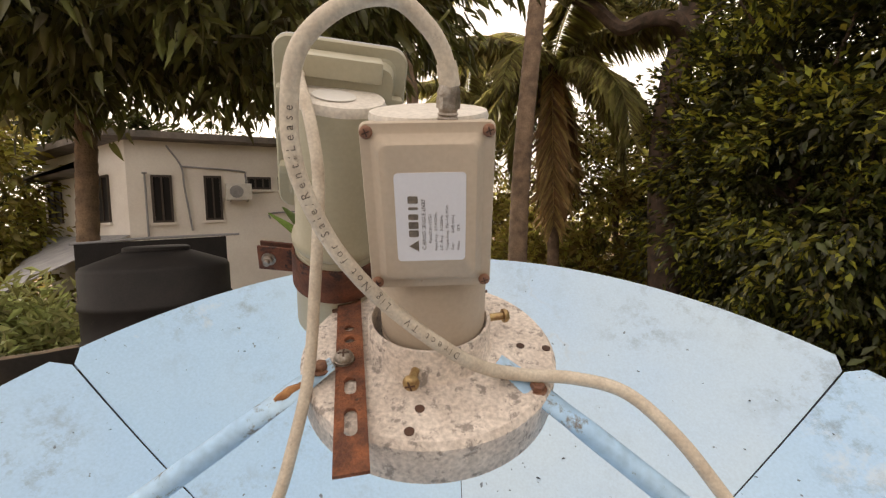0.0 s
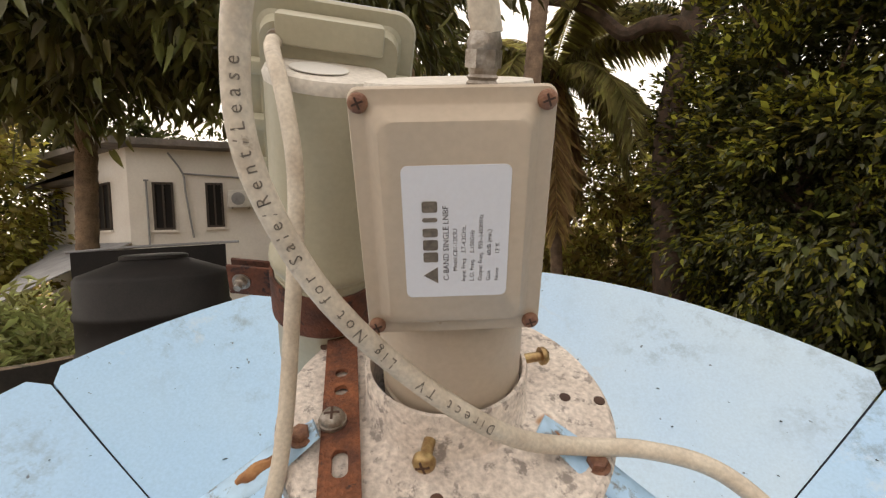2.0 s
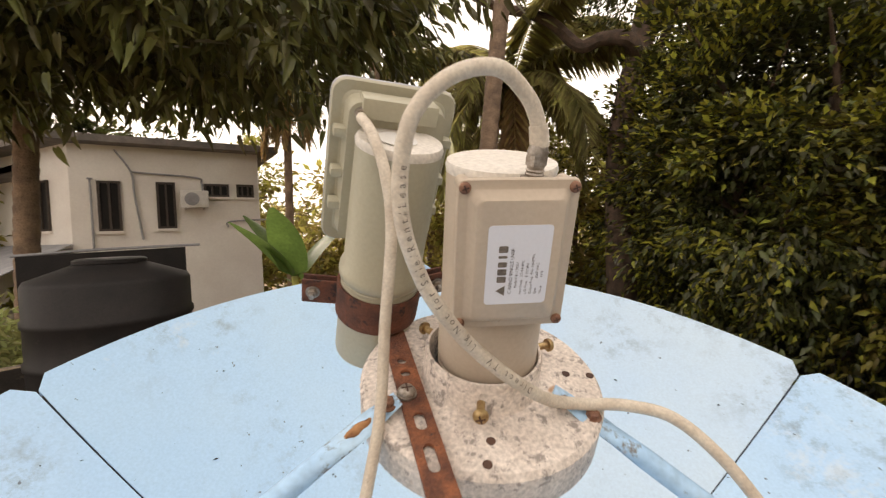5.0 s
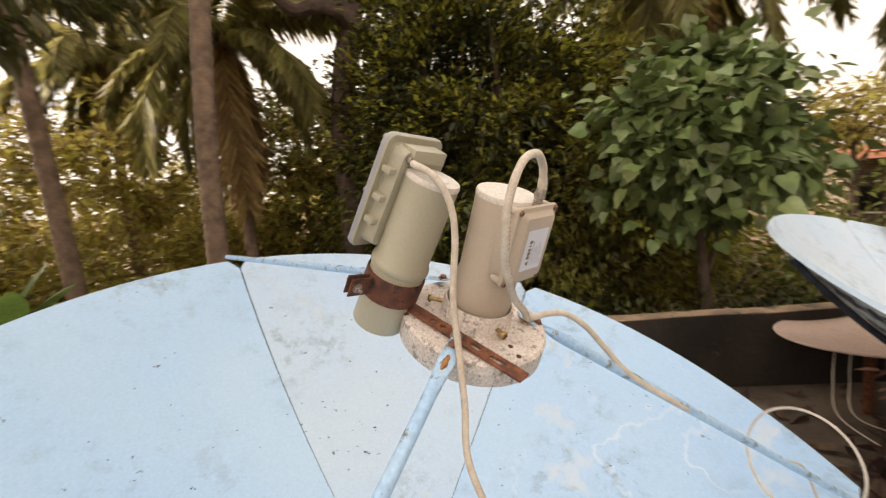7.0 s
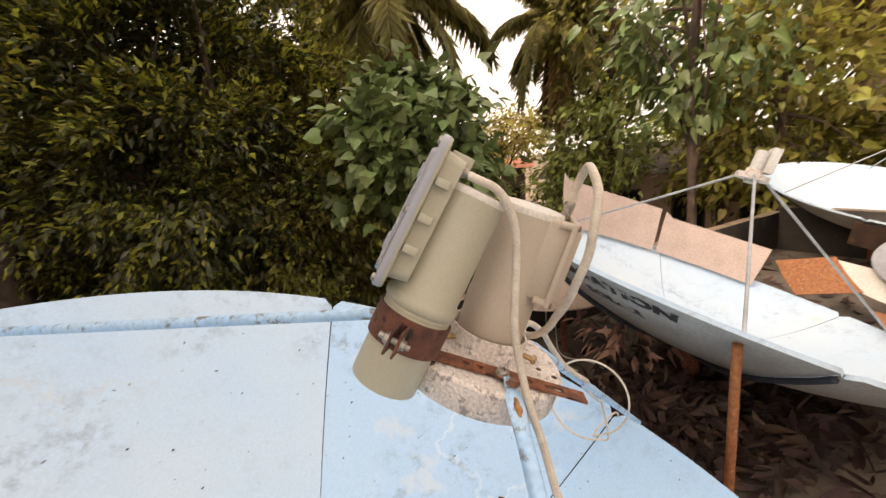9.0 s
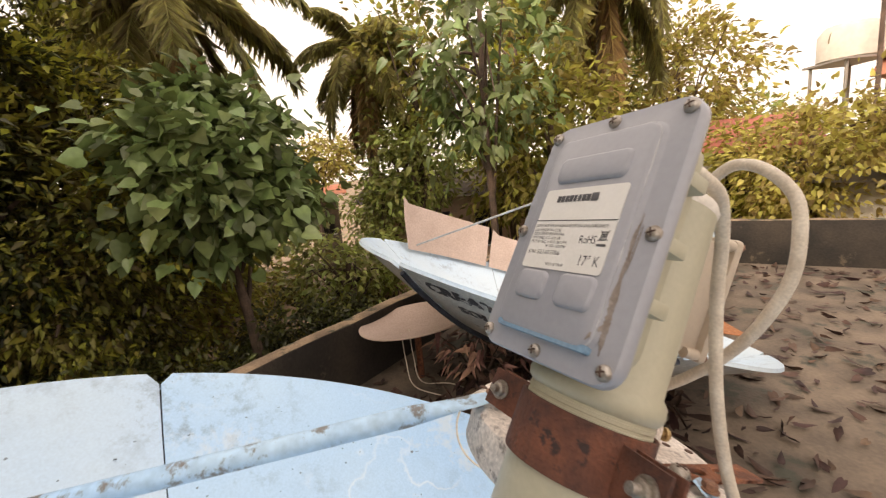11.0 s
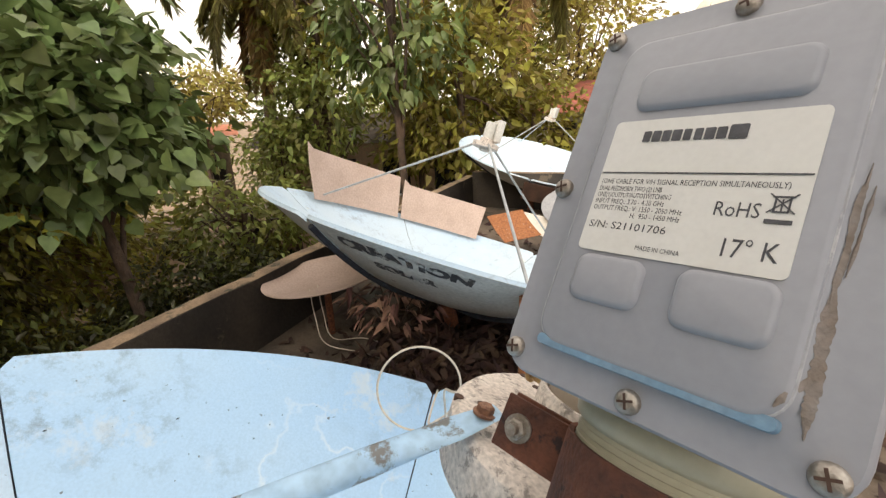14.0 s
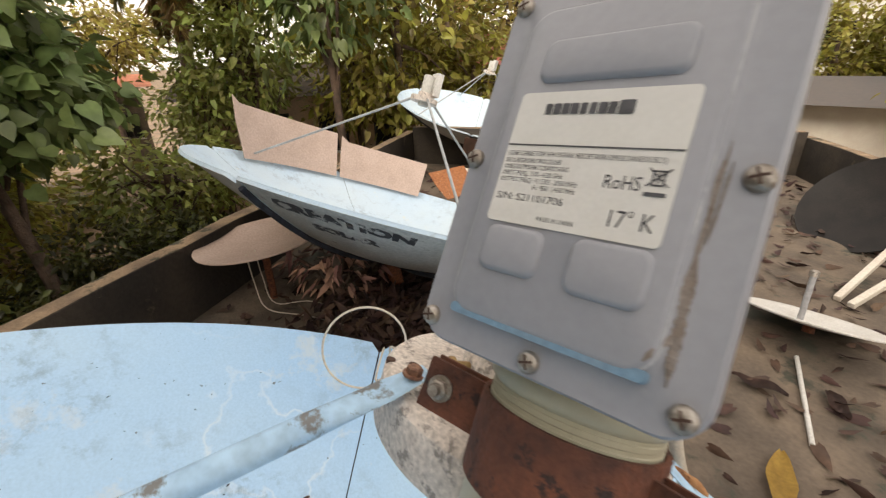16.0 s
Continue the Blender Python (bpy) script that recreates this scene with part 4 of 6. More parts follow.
def slotted(a, b, w, th, slots):
    """A flat bar from a to b on the ring, with round-ended slots cut through: (middle, half length)."""
    a, b = Vector(a), Vector(b)
    d = (b - a).normalized()
    s = Vector((0, 0, 1)).cross(d).normalized()
    u = d.cross(s)
    L = (b - a).length
    hw, hr = w / 2, w * 0.20
    bm = bmesh.new()

    def vert(x, y, k):
        return bm.verts.new(a + d * x + s * y + u * (th * k))

    def ring(outer, inner):
        n = len(outer)
        V = [[[vert(*p, k) for p in loop] for loop in (outer, inner)] for k in (0, 1)]
        for q in range(n):
            r = (q + 1) % n
            for k in (0, 1):
                bm.faces.new((V[k][0][q], V[k][0][r], V[k][1][r], V[k][1][q]))
            bm.faces.new((V[0][1][q], V[0][1][r], V[1][1][r], V[1][1][q]))
            bm.faces.new((V[0][0][q], V[0][0][r], V[1][0][r], V[1][0][q]))

    def plain(x0, x1):
        V = [[vert(x, y, k) for x, y in ((x0, -hw), (x1, -hw), (x1, hw), (x0, hw))] for k in (0, 1)]
        bm.faces.new(V[0])
        bm.faces.new(V[1])
        for q in range(4):
            bm.faces.new((V[0][q], V[0][(q + 1) % 4], V[1][(q + 1) % 4], V[1][q]))

    x = 0.0
    for c, hl in slots:
        cell = hl + 0.0035
        plain(x, c - cell)
        x = c + cell
        angs = sorted([2 * math.pi * k / 28 for k in range(28)] + [math.atan2(sy * hw, sx * cell) % (2 * math.pi) for sx in (-1, 1) for sy in (-1, 1)])
        outer, inner = [], []
        for t in angs:
            cx, cy = math.cos(t), math.sin(t)
            f = min(cell / max(abs(cx), 1e-9), hw / max(abs(cy), 1e-9))
            outer.append((c + cx * f, cy * f))
            m = max(hl - hr, 0)
            e = hr / max(abs(cy), 1e-9)
            if abs(cx * e) > m:
                bq = m * abs(cx)
                e = bq + math.sqrt(max(bq * bq - m * m + hr * hr, 0))
            inner.append((c + cx * e, cy * e))
        ring(outer, inner)
    plain(x, L)
    bmesh.ops.remove_doubles(bm, verts=bm.verts, dist=1e-6)
    for v in bm.verts:
        v.co += u * 0.0004 * noise.noise(v.co * 260)
    return bm


part("strip", slotted((-0.086, 0.046, 0.0022), (-0.017, -0.1275, 0.0022), 0.0205, 0.0028, ((0.050, 0.004), (0.066, 0.0035), (0.118, 0.0085), (0.150, 0.0115))), M["rust"], clamp, "flat rusted bar with slots")
bm = bmesh.new()
cross_screw(bm, (-0.0564, -0.0397, 0.0075), (0, 0, 1), 0.0068)
lathe(bm, [(0.0078, 0.0), (0.0078, 0.002)], Matrix.Translation((-0.0564, -0.0397, 0.0052)), 20)
part("bolt", bm, M["steel"], clamp, "pale cross-head bolt")
BAND = RING.inverted() @ EURO
bm = bmesh.new()
lathe(bm, [(0.0372, 0.047), (0.0392, 0.047), (0.0394, 0.048), (0.0396, 0.080), (0.0394, 0.081), (0.0372, 0.081)], BAND, 56, False)
part("clamp_band", bm, M["rust_band"], clamp, "rusty steel band round the tube")
for d in (Vector((-0.97, -0.21, 0.11)), Vector((0.81, 0.58, 0.0))):
    p0 = Vector((-0.1022, 0.0606, 0.0326))
    bm = bmesh.new()
    mm = Matrix.Translation(p0) @ frame_to(d.normalized(), E_AX)
    for off in (-0.0055, 0.0032):
        box(bm, (off, -0.0125, 0.034), (off + 0.0024, 0.0125, 0.070), mm, 0.0006)
    ear = part("clamp_ear", bm, M["rust_band"], clamp, "bent rusty flange of the band")
    bm = bmesh.new()
    bolt(bm, mm @ Vector((0.0058, 0, 0.060)), mm.to_3x3() @ Vector((1, 0, 0)), 0.0048, 0.005, shank=0.004)
    bolt(bm, mm @ Vector((-0.0058, 0, 0.060)), mm.to_3x3() @ Vector((-1, 0, 0)), 0.0055, 0.005, shank=0.005)
    rod(bm, mm @ Vector((-0.0055, 0, 0.060)), mm @ Vector((0.0055, 0, 0.060)), 0.003)
    part("bolt", bm, M["steel"], ear)
bm = box(bmesh.new(), (-0.0102, -0.0014, 0.0), (0.0102, 0.0014, 0.040), Matrix.Translation((-0.087, 0.047, 0.003)) @ pose(0, 0, 0, -8, 0, 22), 0.0006)
part("upright_tab", bm, M["rust"], clamp, "bent-up end of the strip")

# ---------------------------------------------------------------- cables on the feed
C1 = [(0.0179, -0.0361, 0.1974), (0.0140, -0.0361, 0.2133), (0.0054, -0.0386, 0.2267), (-0.0110, -0.0430, 0.2385), (-0.0334, -0.0513, 0.2342), (-0.0516, -0.0643, 0.2161), (-0.0574, -0.0712, 0.1877),
      (-0.0547, -0.0765, 0.1576), (-0.0428, -0.0754, 0.1229), (-0.0270, -0.0735, 0.0976), (-0.0073, -0.0674, 0.0720), (0.0202, -0.0623, 0.0474), (0.0466, -0.0490, 0.0235), (0.0758, -0.0340, 0.0090),
      (0.1111, -0.0270, 0.0060), (0.1458, -0.0315, 0.0028), (0.1783, -0.0500, -0.0138), (0.2105, -0.0709, -0.0428), (0.2559, -0.1041, -0.0819), (0.3427, -0.1511, -0.1254)]
PATH1 = smooth_path(C1, 8)
cable1 = thing("coaxial_cable", "off-white coaxial cable looping from the beige receiver", "cable", RING, group="white cables")
bm = bmesh.new()
sweep(bm, PATH1, 0.0046, 14)
part("jacket", bm, M["cable"], cable1)
bm = bmesh.new()
sweep(bm, PATH1[:7], 0.0054, 14, lambda f: 1.05 if f < 0.8 else 1.0)
part("boot", bm, M["cable"], cable1, "sealed rubber boot")


def print_along(text, path, start, size, radius, parent, eye, flip=False):
    """Words bent round a cable, on the side that faces the given place."""
    me = letters(text, size, gap=1.7)
    seg = [0.0]
    for a, b in zip(path, path[1:]):
        seg.append(seg[-1] + (b - a).length)
    eye = Vector(eye)
    for v in me.vertices:
        s = start + v.co.x
        h = v.co.y - size * 0.33
        k = max(0, min(len(path) - 2, int(np.searchsorted(seg, s)) - 1))
        f = (s - seg[k]) / max(1e-6, seg[k + 1] - seg[k])
        p = path[k].lerp(path[k + 1], f)
        d = (path[min(k + 2, len(path) - 1)] - path[max(k - 1, 0)]).normalized()
        o = eye - p
        o = (o - d * o.dot(d)).normalized()
        u = o.cross(d)
        a = h / radius
        v.co = p + (o * math.cos(a) + u * math.sin(a)) * (radius + 0.0004)
    me.materials.clear()
    me.materials.append(M["ink_soft"])
    ob = new("lettering", me)
    ob.parent = parent
    return ob


EYE0 = (0.04, -0.29, 0.22)
BACK = [p.copy() for p in reversed(PATH1)]
tot = sum((b - a).length for a, b in zip(BACK, BACK[1:]))
print_along("Direct TV   Lig Not for Sale/Rent/Lease", BACK, tot - 0.318, 0.0062, 0.0046, cable1, EYE0)

C2 = [(-0.1100, 0.0455, 0.1965), (-0.1085, 0.0408, 0.1960), (-0.0951, 0.0167, 0.1902), (-0.0811, -0.0023, 0.1667), (-0.0736, -0.0160, 0.1299), (-0.0737, -0.0371, 0.0655), (-0.0709, -0.0683, 0.0085), (-0.0739, -0.1044, -0.0375),
      (-0.0793, -0.1490, -0.0926), (-0.0413, -0.2239, -0.1785), (-0.0032, -0.2980, -0.2765), (0.0438, -0.3858, -0.3737), (0.0905, -0.4715, -0.4439)]
PATH2 = smooth_path(C2, 8)
cable2 = thing("coaxial_cable", "off-white coaxial cable hanging from the olive-grey receiver", "cable", RING, group="white cables")
bm = bmesh.new()
sweep(bm, PATH2, 0.0042, 12)
part("jacket", bm, M["cable"], cable2)

# the cable goes on down the strut and is coiled at the rim
pts = [(0.3427, -0.1511, -0.1254), (0.46, -0.158, -0.190), (0.62, -0.196, -0.268), (0.78, -0.234, -0.345), (0.90, -0.262, -0.404)]
INR = RING.inverted()
c0 = INR @ Vector((0.9578, 0.0402, 0.7492))
cu, cv = INR.to_3x3() @ Vector((-0.159, -0.987, 0.0)), INR.to_3x3() @ Vector((-0.231, 0.037, -0.972))
for k in range(27):
    a = 0.9 + k * 0.262
    pts.append(tuple(c0 + (cu * math.cos(a) + cv * math.sin(a)) * 0.1317 + Vector((0.0010, -0.0004, 0.0005)) * k))
pts += [(1.16, -0.345, -0.53), (1.25, -0.385, -0.62), (1.30, -0.42, -0.95)]
bm = bmesh.new()
sweep(bm, smooth_path(pts, 5), 0.0036, 8)
part("coil", bm, M["cable"], cable1, "coil of thin white cable at the rim")

# ---------------------------------------------------------------- second and third large dishes
def sheet_bm(corners, th=0.006, sag=0.0, n=8):
    """A thin bent sheet between four corners (a, b along; d, c opposite)."""
    a, b, c, d = [Vector(v) for v in corners]
    nrm = (b - a).cross(d - a).normalized()
    bm = bmesh.new()
    lay = []
    for off in (0, th):
        g = [[bm.verts.new(a.lerp(b, i / n).lerp(d.lerp(c, i / n), j / 3) + nrm * (off + sag * 4 * (i / n) * (1 - i / n) + 0.004 * noise.noise(Vector((i * 0.7, j * 0.9, sag * 9))))) for j in range(4)] for i in range(n + 1)]
        lay.append(g)
    for g in lay:
        for i in range(n):
            for j in range(3):
                bm.faces.new((g[i][j], g[i + 1][j], g[i + 1][j + 1], g[i][j + 1]))
    t, u = lay
    for i in range(n):
        for j in (0, 3):
            bm.faces.new((t[i][j], t[i + 1][j], u[i + 1][j], u[i][j]))
    for i in (0, n):
        for j in range(3):
            bm.faces.new((t[i][j], t[i][j + 1], u[i][j + 1], u[i][j]))
    return bm


def on_rim(R, ang, out=0.0, up=0.0):
    return Vector(((R + out) * math.cos(radians(ang)), (R + out) * math.sin(radians(ang)), up))


def feed_set(t, R, focus, angles, at=(0, 0)):
    tip = Vector((at[0], at[1], focus))
    for a in angles:
        bm = bmesh.new()
        rod(bm, tip + on_rim(0.05, a), on_rim(R - 0.03, a, 0, -0.005), 0.0075)
        part("strut", bm, M["pole_grey"], t, "thin pale metal strut")
    bm = bmesh.new()
    lathe(bm, [(0.035, -0.03), (0.085, -0.03), (0.085, 0.0), (0.045, 0.002), (0.045, 0.03), (0.035, 0.03)], Matrix.Translation(tip), 30, False)
    part("feed_ring", bm, M["ring"], t, "small weathered feed ring")
    bm = bmesh.new()
    lathe(bm, [(0.034, -0.05), (0.034, 0.13), (0.03, 0.135)], Matrix.Translation(tip), 24)
    part("receiver", bm, M["dish_back"], t, "grey receiver unit")
    bm = bmesh.new()
    box(bm, (-0.05, -0.075, 0.02), (0.05, -0.03, 0.16), Matrix.Translation(tip), 0.004)
    part("receiver_box", bm, M["plastic"], t, "pale receiver box")


R2, D2 = 1.262, 0.39
DM2 = dish_frame((2.559, -0.583, 0.706)) @ Matrix.Translation((-0.08, 0.08, 0))
dish2 = big_dish("large pale-blue satellite dish with hand-painted letters on its back", DM2, R2, D2, 8.7, [M["dish_pale"]], back=M["dish_back"])
feed_set(dish2, R2, 0.66, (175.0, 52.0, -68.0), (-0.05, 0.05))


def back_letters(text, size, ang, r, parent, spread=1.0):
    """Hand-painted words on the outer side of the dish, following its curve."""
    me = letters(text, size, 0.006, width=spread)
    wide = max(v.co.x for v in me.vertices)
    for v in me.vertices:
        rr = r + v.co.y
        a = radians(ang) + (v.co.x - wide / 2) / r
        z = dish_z(rr, R2, D2)
        nr = Vector((-2 * D2 * rr / R2 ** 2 * math.cos(a), -2 * D2 * rr / R2 ** 2 * math.sin(a), 1)).normalized()
        v.co = Vector((rr * math.cos(a), rr * math.sin(a), z)) - nr * 0.0065
    me.materials.clear()
    me.materials.append(M["ink_flaked"])
    ob = new("lettering", me)
    ob.parent = parent


back_letters("CREATION", 0.092, 150, 1.14, dish2, 1.35)
back_letters("SOLAR", 0.078, 150, 1.015, dish2, 1.2)
for ang in (175.0, -60):
    p = DM2 @ on_rim(R2 - 0.05, ang, 0, -0.05)
    bm = bmesh.new()
    rod(bm, (p.x, p.y, ROOF_Z), p, 0.018)
    solid("prop_pole", bm, M["rust_light"], "rusty steel pole propping up the pale dish", "pole", group="props under the pale dish")
bm = bmesh.new()
rod(bm, DM2 @ Vector((0, 0, -D2)), (2.52, -0.45, ROOF_Z), 0.05)
solid("dish_mast", bm, M["rust"], "short rusty steel mast under the pale dish", "mast")

for a0, a1, h, o in ((58, 13, 0.36, 0.18), (11.5, -25, 0.31, 0.15)):
    bm = bmesh.new()
    n, lay = 12, []
    for th in (0, 0.005):
        lay.append([[bm.verts.new(on_rim(R2, a0 + (a1 - a0) * i / n, -0.10 + o * j / 3 + th, -0.02 + h * j / 3 + (0.04 if i == 0 and j == 3 else 0))) for j in range(4)] for i in range(n + 1)])
    for g in lay:
        for i in range(n):
            for j in range(3):
                bm.faces.new((g[i][j], g[i + 1][j], g[i + 1][j + 1], g[i][j + 1]))
    for i in range(n):
        for j in (0, 3):
            bm.faces.new((lay[0][i][j], lay[0][i + 1][j], lay[1][i + 1][j], lay[1][i][j]))
    for i in (0, n):
        for j in range(3):
            bm.faces.new((lay[0][i][j], lay[0][i][j + 1], lay[1][i][j + 1], lay[1][i][j]))
    solid("brown_sheet", bm, M["sheet"], "loose pinkish-brown dish panel leaning on the rim", "metal panel", DM2, "loose panels on the pale dish")
for nm, cs, mt, lab in (("rusty_sheet", ((0.99, -0.764, 0.026), (1.40, -0.67, 0.215), (1.46, -1.057, 0.387), (1.20, -1.22, 0.191)), "rust_light", "rusty square steel sheet lying on the dish rim"),
                        ("white_sheet", ((1.21, -1.21, 0.178), (1.45, -1.06, 0.368), (1.28, -1.75, 0.41), (0.93, -1.44, 0.15)), "sheet_white", "dirty white sheet lying on the dish rim"),
                        ("rusty_sheet", ((0.19, -1.15, -0.01), (0.76, -1.09, 0.105), (0.69, -1.62, 0.143), (0.10, -1.59, 0.057)), "rust_light", "orange rusted steel sheet overhanging the dish rim")):
    solid(nm, sheet_bm(cs, 0.004, 0.015), M[mt], lab, "metal sheet", DM2, "loose sheets on the pale dish")

R3 = 1.20
DM3 = Matrix.Translation((5.945, -2.644, 0.8285)) @ frame_to((-0.205, -0.183, 0.961))
dish3 = big_dish("large whitish satellite dish standing at the far end of the roof", DM3, R3, 0.42, 20, [M["dish_pale"]], back=M["dish_back"])
feed_set(dish3, R3, 0.62, (160, 40, -80))
bm = bmesh.new()
rod(bm, DM3 @ Vector((0, 0, -0.42)), (5.98, -2.55, ROOF_Z), 0.05)
solid("dish_mast", bm, M["rust"], "short rusty steel mast under the whitish dish", "mast")
bm = bmesh.new()
n, lay = 12, []
for th in (0, 0.005):
    lay.append([[bm.verts.new(on_rim(R3, 197 + 68 * i / n, 0.045 + th - 0.05 * j, -0.030 - 0.13 * j)) for j in range(3)] for i in range(n + 1)])
for g in lay:
    for i in range(n):
        for j in range(2):
            bm.faces.new((g[i][j], g[i + 1][j], g[i + 1][j + 1], g[i][j + 1]))
for i in range(n):
    for j in (0, 2):
        bm.faces.new((lay[0][i][j], lay[0][i + 1][j], lay[1][i + 1][j], lay[1][i][j]))
for i in (0, n):
    for j in range(2):
        bm.faces.new((lay[0][i][j], lay[0][i][j + 1], lay[1][i][j + 1], lay[1][i][j]))
solid("brown_sheet", bm, M["rust_dark"], "dark rusted panel hanging under the whitish dish rim", "metal panel", DM3, "loose panels on the pale dish")


def small_dish(label, m, r, depth, material, arm=True, pole=0.0):
    t = thing("small_dish", label, "satellite dish", m, group="small dishes")
    bm = bmesh.new()
    prof = [(0.001, -depth)] + [(r * k / 10, -depth * (1 - (k / 10) ** 2)) for k in range(1, 11)] + [(r + 0.008, -0.004), (r + 0.006, -0.012)] + [(r * k / 10, -depth * (1 - (k / 10) ** 2) - 0.006) for k in range(10, 0, -1)]
    lathe(bm, prof, Matrix.Diagonal((1, 1.06, 1, 1)), 48)
    part("reflector", bm, material, t)
    if arm:
        bm = bmesh.new()
        rod(bm, (0.05, 0, -depth), (0.06, 0.02, pole or 0.25), 0.016, 0.016, 14)
        part("feed_arm", bm, M["asbestos"], t, "grey metal arm")
        bm = bmesh.new()
        lathe(bm, [(0.024, 0), (0.024, 0.03), (0.015, 0.04)], Matrix.Translation((0.06, 0.02, (pole or 0.25) - 0.02)), 16)
        part("feed_clip", bm, M["steel"], t, "small clamp on the arm")
    bm = bmesh.new()
    rod(bm, (0, 0, -depth - 0.004), (0, 0, -depth - 0.05), 0.03)
    part("bracket", bm, M["rust"], t)
    return t


small_dish("shallow brownish small dish lying face up under the pale dish", Matrix.Translation((2.78, 0.42, 0.53)) @ pose(0, 0, 0, -4, 3, 20), 0.40, 0.07, M["sheet"], False)
bm = bmesh.new()
rod(bm, (2.78, 0.42, ROOF_Z), (2.78, 0.42, 0.43), 0.025)
solid("dish_stand", bm, M["rust"], "rusty pipe stand of the small brownish dish", "stand")
small_dish("small white offset dish lying on the roof, arm upright", Matrix.Translation((1.04, -2.50, 0.20)) @ frame_to((0.145, -0.31, 0.94)), 0.33, 0.045, M["plastic"], True, 0.24)
small_dish("grey perforated small dish leaning behind the pale dish", Matrix.Translation((3.85, -2.20, 0.54)) @ frame_to((-0.35, 0.1, 0.93)), 0.42, 0.07, M["asbestos"], True, 0.30)
bm = bmesh.new()
rod(bm, (3.88, -2.22, ROOF_Z), (3.87, -2.21, 0.46), 0.025)
solid("dish_stand", bm, M["rust"], "rusty pipe stand of the grey small dish", "stand")

# black old dish lying at the back, white box, pipes
bm = bmesh.new()
prof = [(0.02, -0.25)] + [(0.75 * k / 8, -0.25 * (1 - (k / 8) ** 2)) for k in range(1, 9)] + [(0.755, -0.012)] + [(0.75 * k / 8, -0.25 * (1 - (k / 8) ** 2) - 0.006) for k in range(8, 0, -1)]
lathe(bm, prof, Matrix.Diagonal((0.7, 0.7, 0.7, 1)), 48)
solid("old_dish", bm, M["tank"], "black-painted old dish tipped on its edge on the roof", "satellite dish", Matrix.Translation((1.85, -4.45, 0.38)) @ pose(0, 0, 0, -40, 20, 12))
for a, b in (((1.24, -3.12, ROOF_Z + 0.02), (1.34, -3.80, 0.28)), ((1.15, -3.10, ROOF_Z + 0.02), (1.17, -3.75, 0.22))):
    bm = bmesh.new()
    a, b = Vector(a), Vector(b)
    box(bm, (-0.02, -0.02, 0), (0.02, 0.02, (b - a).length), Matrix.Translation(a) @ frame_to(b - a), 0.002)
    solid("metal_bar", bm, M["sheet_white"], "pale square metal bar lying on the roof", "metal bar", group="bars on the roof")
bm = bmesh.new()
rod(bm, (0.52, -1.72, ROOF_Z + 0.012), (0.93, -2.25, ROOF_Z + 0.02), 0.011)
solid("plastic_pipe", bm, M["plastic"], "thin white plastic pipe lying on the roof", "pipe")

# loose leaf litter on the deck
rng = np.random.default_rng(5)
n = 2600
a = rng.random(n) * (A1 - A0 - 0.3) + A0 + 0.15
b = B0 + 0.1 + (B1 - B0 - 0.2) * rng.random(n)
p = np.stack([ALONG.x * a + OUT.x * b, ALONG.y * a + OUT.y * b, np.full(n, ROOF_Z + 0.012) + rng.random(n) * 0.02], 1)
ang = rng.random(n) * 6.283
d = np.stack([np.cos(ang), np.sin(ang), 0.12 * rng.normal(size=n)], 1)
ob = new("leaf_litter", leaf_mesh("litter", p, d, 0.06 + 0.10 * rng.random(n), M["leaf_dry"], 0.36, -0.1, rng, True))
tagged(ob, "dry brown fallen leaves scattered over the roof", "fallen leaves", kind="stuff")
n = 1500
a, b = rng.normal(size=n) * 0.45 + 2.1, rng.normal(size=n) * 0.30 + 0.9
p = np.stack([ALONG.x * a + OUT.x * b, ALONG.y * a + OUT.y * b, ROOF_Z + 0.02 + 0.12 * rng.random(n) * np.exp(-((a - 2.1) ** 2 + (b - 0.9) ** 2) * 2)], 1)
d = rng.normal(size=(n, 3)) * np.array([1, 1, 0.5])
ob = new("leaf_pile", leaf_mesh("pile", p, d, 0.07 + 0.10 * rng.random(n), M["leaf_dry"], 0.34, 0.2, rng, True))
tagged(ob, "heap of curled dry leaves and twigs under the dish", "fallen leaves", kind="stuff")


def curled_leaf(at, turn, L, material, label):
    bm = bmesh.new()
    rows = []
    for i in range(9):
        f = i / 8
        w = L * 0.17 * math.sin(math.pi * min(0.97, f * 0.93 + 0.05)) ** 0.8
        z = 0.012 + 0.02 * math.sin(f * 5.0) ** 2
        rows.append([bm.verts.new((L * (f - 0.5), k * w, z + abs(k) * 0.012)) for k in (-1, 0, 1)])
    for q, r in zip(rows, rows[1:]):
        for k in range(2):
            bm.faces.new((q[k], q[k + 1], r[k + 1], r[k]))
    bmesh.ops.solidify(bm, geom=bm.faces[:], thickness=0.0012)
    return solid("fallen_leaf", bm, material, label, "leaf", Matrix.Translation(at) @ pose(0, 0, 0, 0, 0, turn), "large leaves on the roof")


curled_leaf((0.45, -1.42, ROOF_Z + 0.004), -55, 0.30, M["leaf_yellow"], "bright yellow fallen leaf on the concrete")
for x, y, tn, L in ((0.62, -2.05, 140, 0.22), (0.85, -1.85, 30, 0.24), (0.30, -1.95, 80, 0.20), (1.25, -1.95, 160, 0.22), (0.98, -1.55, 60, 0.20)):
    curled_leaf((x, y, ROOF_Z + 0.004), tn, L, M["leaf_dry"], "dry brown fallen leaf on the concrete")

